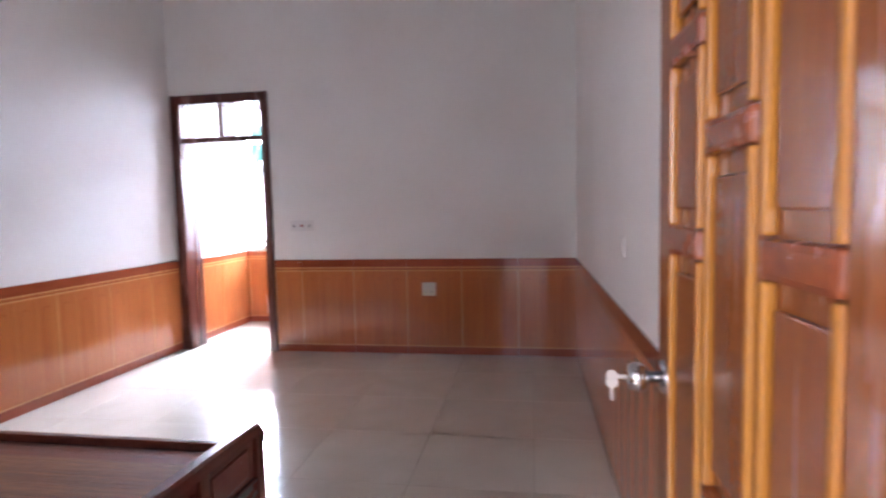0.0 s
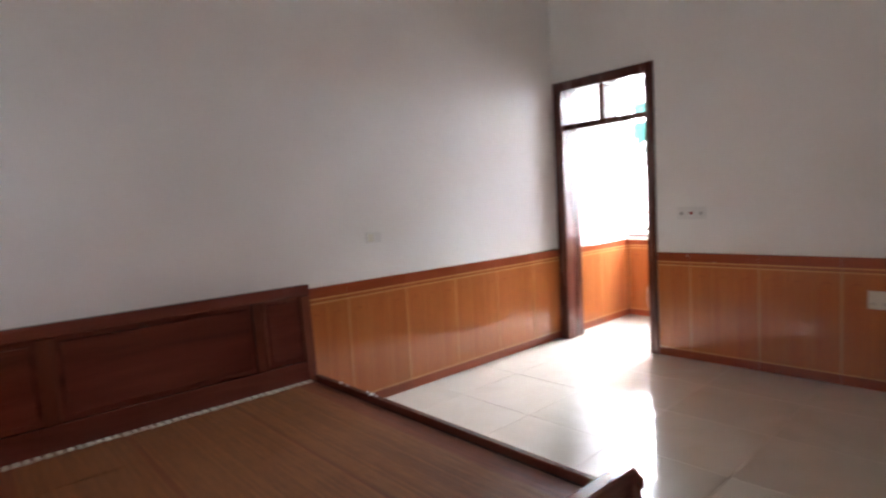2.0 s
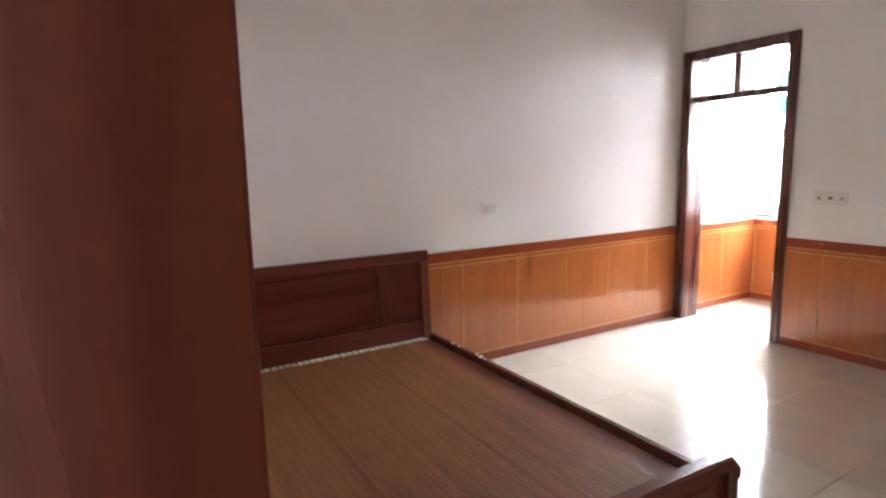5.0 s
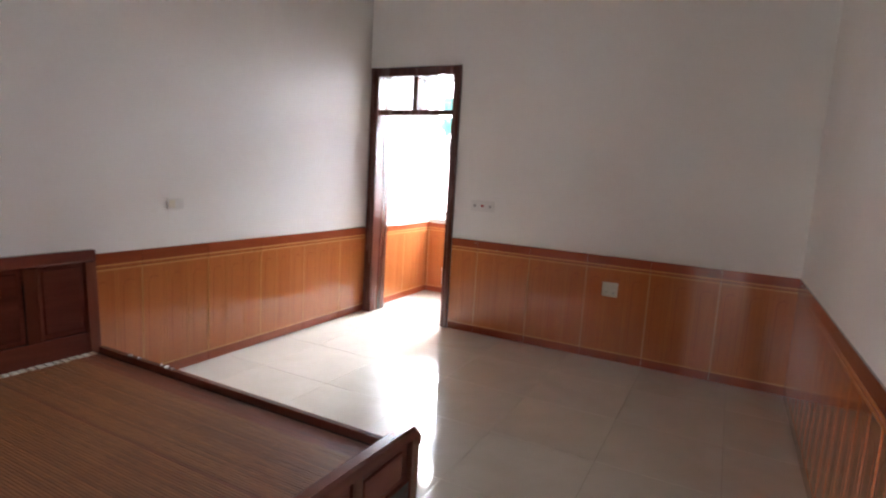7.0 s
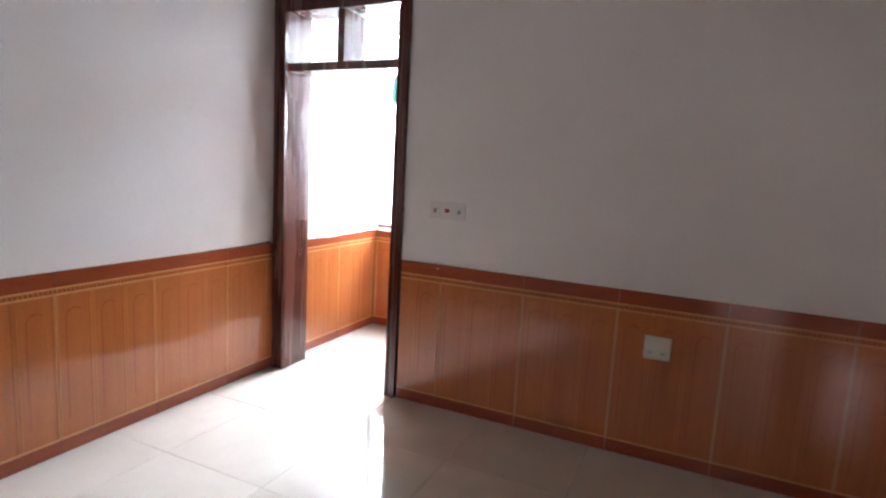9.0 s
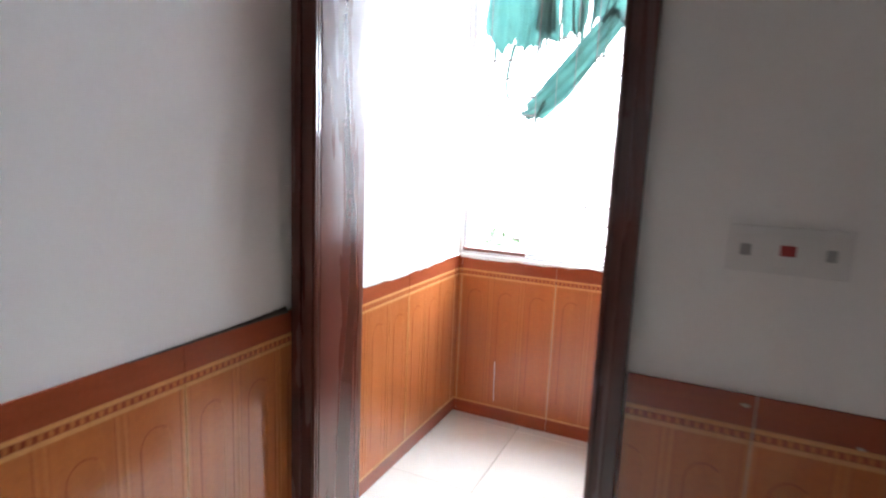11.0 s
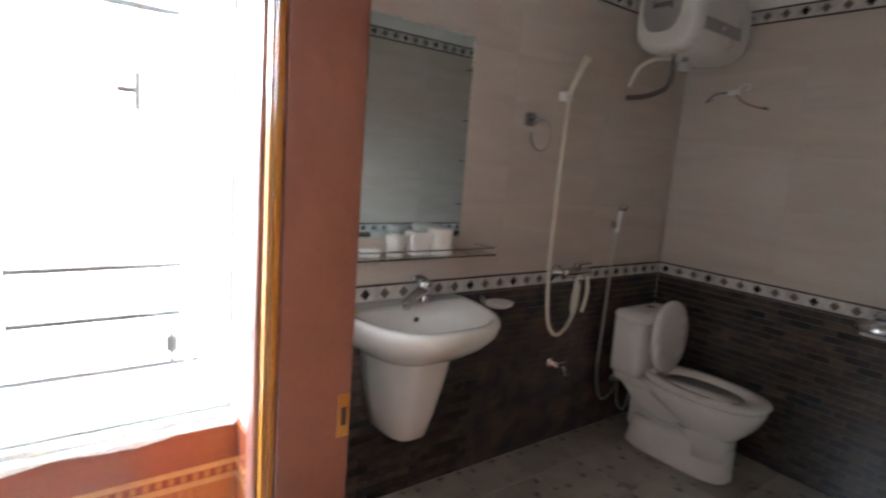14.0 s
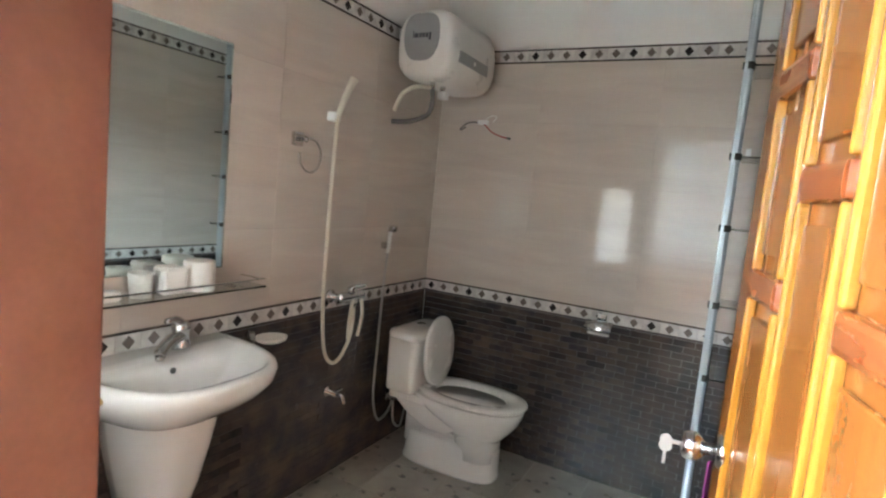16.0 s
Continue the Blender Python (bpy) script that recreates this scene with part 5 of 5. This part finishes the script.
def heater():
    """Water heater: rounded shell whose grey end faces the room, indicator strip on its side."""
    h = thing("water_heater", "white wall-hung electric water heater with a grey end panel", "water heater")
    L, rx, rz = 0.44, 0.162, 0.165
    base = Matrix.Translation((3.022, 1.875, 2.105))

    def ring(u, k):
        return [(u, k * rx * math.copysign(abs(math.cos(a)) ** 0.66, math.cos(a)), k * rz * math.copysign(abs(math.sin(a)) ** 0.66, math.sin(a))) for a in (2 * math.pi * i / 44 for i in range(44))]

    def put(n, bm, mat, lab="", smooth=True, parent=None):
        bmesh.ops.transform(bm, matrix=base, verts=bm.verts[:])
        return part(n, bm, mat, parent or h, lab, smooth)

    shell = put("shell", loft(bmesh.new(), [ring(u, k) for u, k in ((-0.06, 0.78), (-0.056, 0.88), (-0.035, 0.97), (0.0, 1.0), (L - 0.06, 1.0), (L - 0.025, 0.96), (L - 0.02, 0.8))]), M_HEATER)
    put("end_panel", loft(bmesh.new(), [[(u, 0.018 + k * 0.098 * math.copysign(abs(math.cos(a)) ** 0.6, math.cos(a)) * (1.0 - 0.16 * max(0.0, -math.sin(a))), 0.031 + k * 0.110 * math.copysign(abs(math.sin(a)) ** 0.75, math.sin(a))) for a in (2 * math.pi * i / 44 for i in range(44))] for u, k in ((-0.0605, 1.0), (-0.064, 0.98), (-0.0645, 0.92))]), M_HPANEL, "flat grey end panel", True, shell)
    for i, (a, b) in enumerate(((-0.055, -0.044), (-0.040, -0.024), (-0.020, -0.006), (-0.002, 0.012), (0.016, 0.036), (0.040, 0.045))):
        put("lettering", boxes((-0.0665, -0.0655, a + 0.018, b + 0.018, 0.026 - 0.012 * (i == 0), 0.048 + 0.012 * (i == 5))), M_DARKSLOT, "dark maker's lettering", False, shell)
    put("indicator_strip", boxes((0.0, 0.32, -rx - 0.003, -rx + 0.006, -0.075, -0.02), bev=0.003), M_HPANEL, "grey indicator strip", False, shell)
    put("indicator_lamp", boxes((0.15, 0.17, -rx - 0.005, -rx - 0.0035, -0.055, -0.039), bev=0.0005, seg=1), M_PLASTIC, "", False, shell)
    for u in (0.02, 0.12):
        put("pipe_nipple", lathe(bmesh.new(), [(0.0, -0.16), (0.014, -0.16), (0.014, -0.195), (0.0, -0.195)], (u, -0.02, 0), "z", 12), M_CHROME)
    put("pressure_valve", boxes((0.10, 0.145, -0.045, 0.0, -0.225, -0.188), bev=0.006), M_PLASTIC, "", False)
    put("cold_hose", tube(bmesh.new(), [(0.02, -0.02, -0.195), (0.03, -0.02, -0.26), (0.02, 0.0, -0.32), (-0.04, 0.06, -0.36), (-0.09, 0.13, -0.37)], 0.013, 10), M_DARKHOSE, "dark braided hose")
    put("hot_hose", tube(bmesh.new(), [(0.0, -0.02, -0.19), (-0.06, 0.02, -0.20), (-0.10, 0.07, -0.24), (-0.10, 0.11, -0.32)], 0.010, 10), M_HOSE, "cream hose")
    put("bracket", boxes((0.0, 0.03, rx - 0.01, 0.193, 0.05, 0.10), (0.30, 0.33, rx - 0.01, 0.193, 0.05, 0.10), bev=0.003), M_HPANEL, "", False)
    return h


def loose_wires():
    w = thing("junction_wires", "loose electric wires hanging from a small wall connector", "wires")
    y, z, x = 1.80, 1.825, BE
    part("connector", boxes((x - 0.025, x - 0.001, y - 0.04, y + 0.02, z - 0.012, z + 0.012), bev=0.004), M_PLASTIC, w)
    part("red_wire", tube(bmesh.new(), [(x - 0.02, y - 0.02, z - 0.008), (x - 0.03, y - 0.07, z - 0.05), (x - 0.025, y - 0.13, z - 0.075), (x - 0.02, y - 0.17, z - 0.082)], 0.004, 8), M_REDCABLE, w, smooth=True)
    part("tape", tube(bmesh.new(), [(x - 0.02, y - 0.165, z - 0.081), (x - 0.02, y - 0.185, z - 0.085)], 0.007, 8), M_CABLE, w, smooth=True)
    part("loop_wire", tube(bmesh.new(), [(x - 0.02, y + 0.02, z), (x - 0.03, y + 0.07, z - 0.005), (x - 0.03, y + 0.11, z - 0.03), (x - 0.02, y + 0.125, z - 0.045), (x - 0.025, y + 0.09, z - 0.03)], 0.004, 8), M_CABLE, w, smooth=True)
    part("grey_wire", tube(bmesh.new(), [(x - 0.015, y - 0.02, z + 0.01), (x - 0.02, y - 0.06, z + 0.035), (x - 0.015, y - 0.09, z + 0.03), (x - 0.012, y - 0.07, z + 0.005)], 0.0025, 8), M_PLASTIC, w, smooth=True)
    return w


def paper_holder():
    p = thing("paper_holder", "small chrome toilet paper holder under the tile border", "paper holder")
    y, z = 1.015, 0.826
    part("back_plate", boxes((BE - 0.012, BE - 0.001, y - 0.025, y + 0.025, z + 0.01, z + 0.055), bev=0.005), M_CHROME, p)
    bm = bmesh.new()
    rings = []
    for i in range(9):
        a = radians(90 + 100 * i / 8)
        rings.append([(BE - 0.045 + 0.045 * math.cos(a), yy, z - 0.02 + 0.045 * math.sin(a)) for yy in (y - 0.065, y + 0.065)] + [(BE - 0.045 + 0.042 * math.cos(a), yy, z - 0.02 + 0.042 * math.sin(a)) for yy in (y + 0.065, y - 0.065)])
    loft(bm, rings)
    part("cover", bm, M_CHROME, p, smooth=True)
    part("roll", lathe(bmesh.new(), [(0.014, -0.05), (0.030, -0.05), (0.030, 0.05), (0.014, 0.05)], (BE - 0.045, y, z - 0.02), "y", 20), M_PAPER, p, smooth=True)
    return p


def shelf_items():
    z, y = 1.0195, BN - 0.062
    cup = thing("plastic_cup", "frosted plastic cup on the glass shelf", "cup", (1.70, y, z))
    part("cup", lathe(bmesh.new(), [(0.0, 0.0), (0.030, 0.0), (0.037, 0.075), (0.035, 0.075), (0.028, 0.004), (0.0, 0.004)], n=22), M_FROST, cup, smooth=True)
    roll = thing("paper_roll", "roll of white toilet paper on the glass shelf", "paper roll", (1.90, y, z))
    part("paper", lathe(bmesh.new(), [(0.020, 0.002), (0.046, 0.0), (0.050, 0.003), (0.050, 0.097), (0.046, 0.1), (0.020, 0.098)], n=28), M_PAPER, roll, smooth=True)
    bag = thing("tissue_pack", "crumpled white pack of tissues on the glass shelf", "tissue pack", (1.80, y, z))
    bm = boxes((-0.045, 0.04, -0.035, 0.03, 0.0, 0.085), bev=0.012, seg=3)
    rnd = random.Random(8)
    for v in bm.verts:
        if v.co.z > 0.01:
            v.co += Vector((rnd.uniform(-0.006, 0.006), rnd.uniform(-0.006, 0.006), rnd.uniform(-0.006, 0.008)))
    part("pack", bm, M_PAPER, bag)
    soap = thing("soap_bar", "small white bar of soap on the glass shelf", "soap", (1.595, y, z))
    part("bar", loft(bmesh.new(), [oval(0, 0, zz, 0.04 * k, 0.026 * k, 24, 3) for zz, k in ((0.0, 0.9), (0.005, 1.0), (0.022, 1.0), (0.028, 0.88))]), M_PAPER, soap, smooth=True)


def shelf_pole():
    p = thing("shelf_pole", "tall grey aluminium pole with dark collars and glass corner shelves", "pole")
    x, y = 3.30, 0.515
    part("pole", lathe(bmesh.new(), [(0.0, 0.0), (0.022, 0.0), (0.022, 0.02), (0.0175, 0.025), (0.0175, 2.96), (0.022, 2.965), (0.022, 2.998), (0.0, 2.998)], (x, y, 0), "z", 20), M_ALU, p, smooth=True)
    for z in (0.73, 1.05, 1.38, 1.68, 2.05):
        part("collar", lathe(bmesh.new(), [(0.0178, -0.014), (0.024, -0.014), (0.024, 0.014), (0.0178, 0.014)], (x, y, z), "z", 18), M_CRACK, p, smooth=True)
    part("arm", boxes((x + 0.02, x + 0.13, y - 0.055, y - 0.035, 1.685, 1.72), bev=0.004), M_WINFRAME, p)
    for z in (0.73, 1.05, 1.38, 1.68, 2.05):
        part("shelf", boxes((x - 0.02, BE - 0.006, BS + 0.006, y - 0.02, z - 0.004, z + 0.003), bev=0.001, seg=1), M_GLASS, p, "small glass corner shelf")
    part("fin", boxes((x - 0.03, x - 0.024, y + 0.004, y + 0.016, 0.4, 2.3), bev=0.001, seg=1), M_ALU, p)
    return p


def hanging_rag():
    r = thing("magenta_rag", "magenta rag hanging behind the bathroom door knob", "rag")
    bm = bmesh.new()
    rows = []
    for i in range(9):
        row = []
        for j in range(10):
            s, q = i / 8, j / 9
            row.append(bm.verts.new((3.12 + 0.05 * s - 0.03 * q, 0.440 + 0.008 * math.sin(s * 14 + q * 2), 0.42 - 0.26 * q + 0.02 * math.sin(s * 5))))
        rows.append(row)
    for a, b in zip(rows, rows[1:]):
        for j in range(9):
            bm.faces.new((a[j], b[j], b[j + 1], a[j + 1]))
    ob = part("cloth", bm, M_PINK, r, smooth=True)
    ob.modifiers.new("thick", "SOLIDIFY").thickness = 0.002
    return r


mirror()
glass_shelf()
washbasin()
basin_tap()
soap_dish()
towel_ring()
shower_set()
bidet_spray()
wall_tap()
toilet()
heater()
loose_wires()
paper_holder()
shelf_items()
shelf_pole()
hanging_rag()

# ---- tiles of floors and bathroom walls ----
FLAT = Matrix.Identity(4)
flat_tiles(bpy.data.objects["floor"], FLAT, 0.0, EAST, SOUTH, 0.0, 0.6, 0.6, 2.79, -1.15, M_FLOOR, 0.0024, bev=0.0006)
flat_tiles(bpy.data.objects["floor"], FLAT, 0.0, LOB_E, 0.0, LOB_N, 0.6, 0.6, 0.39, -0.55, M_FLOOR, 0.0024, bev=0.0006)
flat_tiles(bpy.data.objects["floor"], FLAT, 2.86, 3.73, -4.70, SOUTH, 0.6, 0.6, 2.79, -1.15, M_FLOOR, 0.0024, bev=0.0006)
flat_tiles(bpy.data.objects["floor_bathroom"], FLAT, LOB_E, BE, NICHE_Y, BN, 0.3, 0.3, 0.03, 0.07, M_BFLOOR, 0.002)


def up_wall(origin, d):
    """Pose with u along d, v up, and the face turned into the room."""
    d = Vector((*d, 0))
    n = d.cross(Vector((0, 0, 1)))
    return Matrix(((d.x, 0, n.x, origin[0]), (d.y, 0, n.y, origin[1]), (0, 1, 0, 0), (0, 0, 0, 1)))


DIAMOND = {}


def border_tile(mat):
    if mat.name not in DIAMOND:
        bm = bmesh.new()
        w, h = 0.0835, 0.072
        box(bm, 0.0006, w - 0.0006, 0.009, h - 0.009, -0.010, 0.0015, 0)
        for z0, z1, mt in ((0.0, 0.008, 2), (h - 0.008, h, 2)):
            box(bm, 0.0006, w - 0.0006, z0, z1, -0.010, 0.0022, mt)
        c, r = (w / 2, h / 2), 0.023
        vs = [bm.verts.new((c[0] + dx * r * 0.92, c[1] + dy * r, 0.0024)) for dx, dy in ((0, -1), (1, 0), (0, 1), (-1, 0))]
        bm.faces.new(vs).material_index = 1
        lo = [bm.verts.new((v.co.x, v.co.y, 0.001)) for v in vs]
        for i in range(4):
            bm.faces.new((vs[i], vs[(i + 1) % 4], lo[(i + 1) % 4], lo[i])).material_index = 1
        DIAMOND[mat.name] = mesh_of("border_tile", bm, [M_MARBLE, mat, M_MOSAIC])
    return DIAMOND[mat.name]


BRICK_W, BRICK_H = 0.1, 0.0329


def brick_mesh():
    bm = bmesh.new()
    box(bm, 0.0012, BRICK_W - 0.0012, 0.0012, BRICK_H - 0.0012, -0.006, 0.0)
    return mesh_of("brick", bm, M_MOSAIC)


BRICK = brick_mesh()


def bath_wall(parent, origin, d, length, near=0.0):
    m = up_wall(origin, d)
    bed = bmesh.new()
    box(bed, 0, length, 0, 0.86, -0.0118, -0.0035, 0)
    box(bed, 0, length, 0.8605, 2.216, -0.0118, -0.0025, 1)
    ob = part("tile_bed", bed, [M_MGROUT, M_BGROUT], parent)
    ob.matrix_world = m
    # dark brick-pattern lower part: single bricks near the door, the rest joined
    rest = bmesh.new()
    rnd = random.Random(int(length * 100))
    count = 0
    for j in range(25):
        u = -0.05 * (j % 2)
        while u < length - 0.012:
            a, b = max(0, u), min(length, u + BRICK_W)
            lift = rnd.uniform(-0.0008, 0.0008)
            if b - a > BRICK_W - 0.001 and u < near and count < 290:
                t = new("brick", BRICK)
                t.parent = parent
                t.matrix_world = m @ pose(a, j * BRICK_H + 0.002, lift)
                count += 1
            elif b - a > 0.01:
                box(rest, a + 0.0012, b - 0.0012, j * BRICK_H + 0.0032, (j + 1) * BRICK_H + 0.0008, -0.006, lift)
            u += BRICK_W
    ob = tagged(part("bricks", rest, M_MOSAIC, parent), kind="stuff")
    ob.matrix_world = m
    for z in (0.828, 2.144):
        u, k = 0.0, 0
        while u < length - 0.02:
            t = new("border_tile", border_tile(M_BLACK if k % 3 == 0 else M_TAUPE))
            t.parent = parent
            t.matrix_world = m @ pose(u, z, 0)
            u += 0.0835
            k += 1
    flat_tiles(parent, m, 0, length, 0.902, 2.142, 0.6, 0.31, 0.0, 0.902, M_BEIGE, 0.0008, 0.008, "tile", 0.0006)


bath_wall(wall_bath_north, (BW, BN), (1, 0), BE - BW, 1.0)
bath_wall(wall_bath_east, (BE, BN), (0, -1), BN - BS, 1.15)
bath_wall(wall_bath_south, (BE, BS), (-1, 0), BE - NICHE_X)

tagged(part("floor_joint", boxes((BE - 0.007, BE - 0.0008, 0.50, 1.34, 0.0005, 0.007), bev=0.001, seg=1), M_CRACK), "dark open joint between bathroom floor and wall", "joint", kind="structure")

# small window of the bathroom, on the outer wall beside the lobby
win2 = thing("window_2", "small white-framed bathroom window", "window", kind="structure")
for n, d in (("frame_jamb", (1.0, 1.04, 1.346, 1.366, 0.901, 1.619)), ("frame_jamb", (1.0, 1.04, 1.644, 1.664, 0.901, 1.619)), ("frame_rail", (1.0, 1.04, 1.367, 1.643, 0.901, 0.921)), ("frame_rail", (1.0, 1.04, 1.367, 1.643, 1.599, 1.619)), ("mullion", (1.005, 1.035, 1.367, 1.643, 1.25, 1.266))):
    part(n, boxes(d, bev=0.002, seg=1), M_WINFRAME, win2)
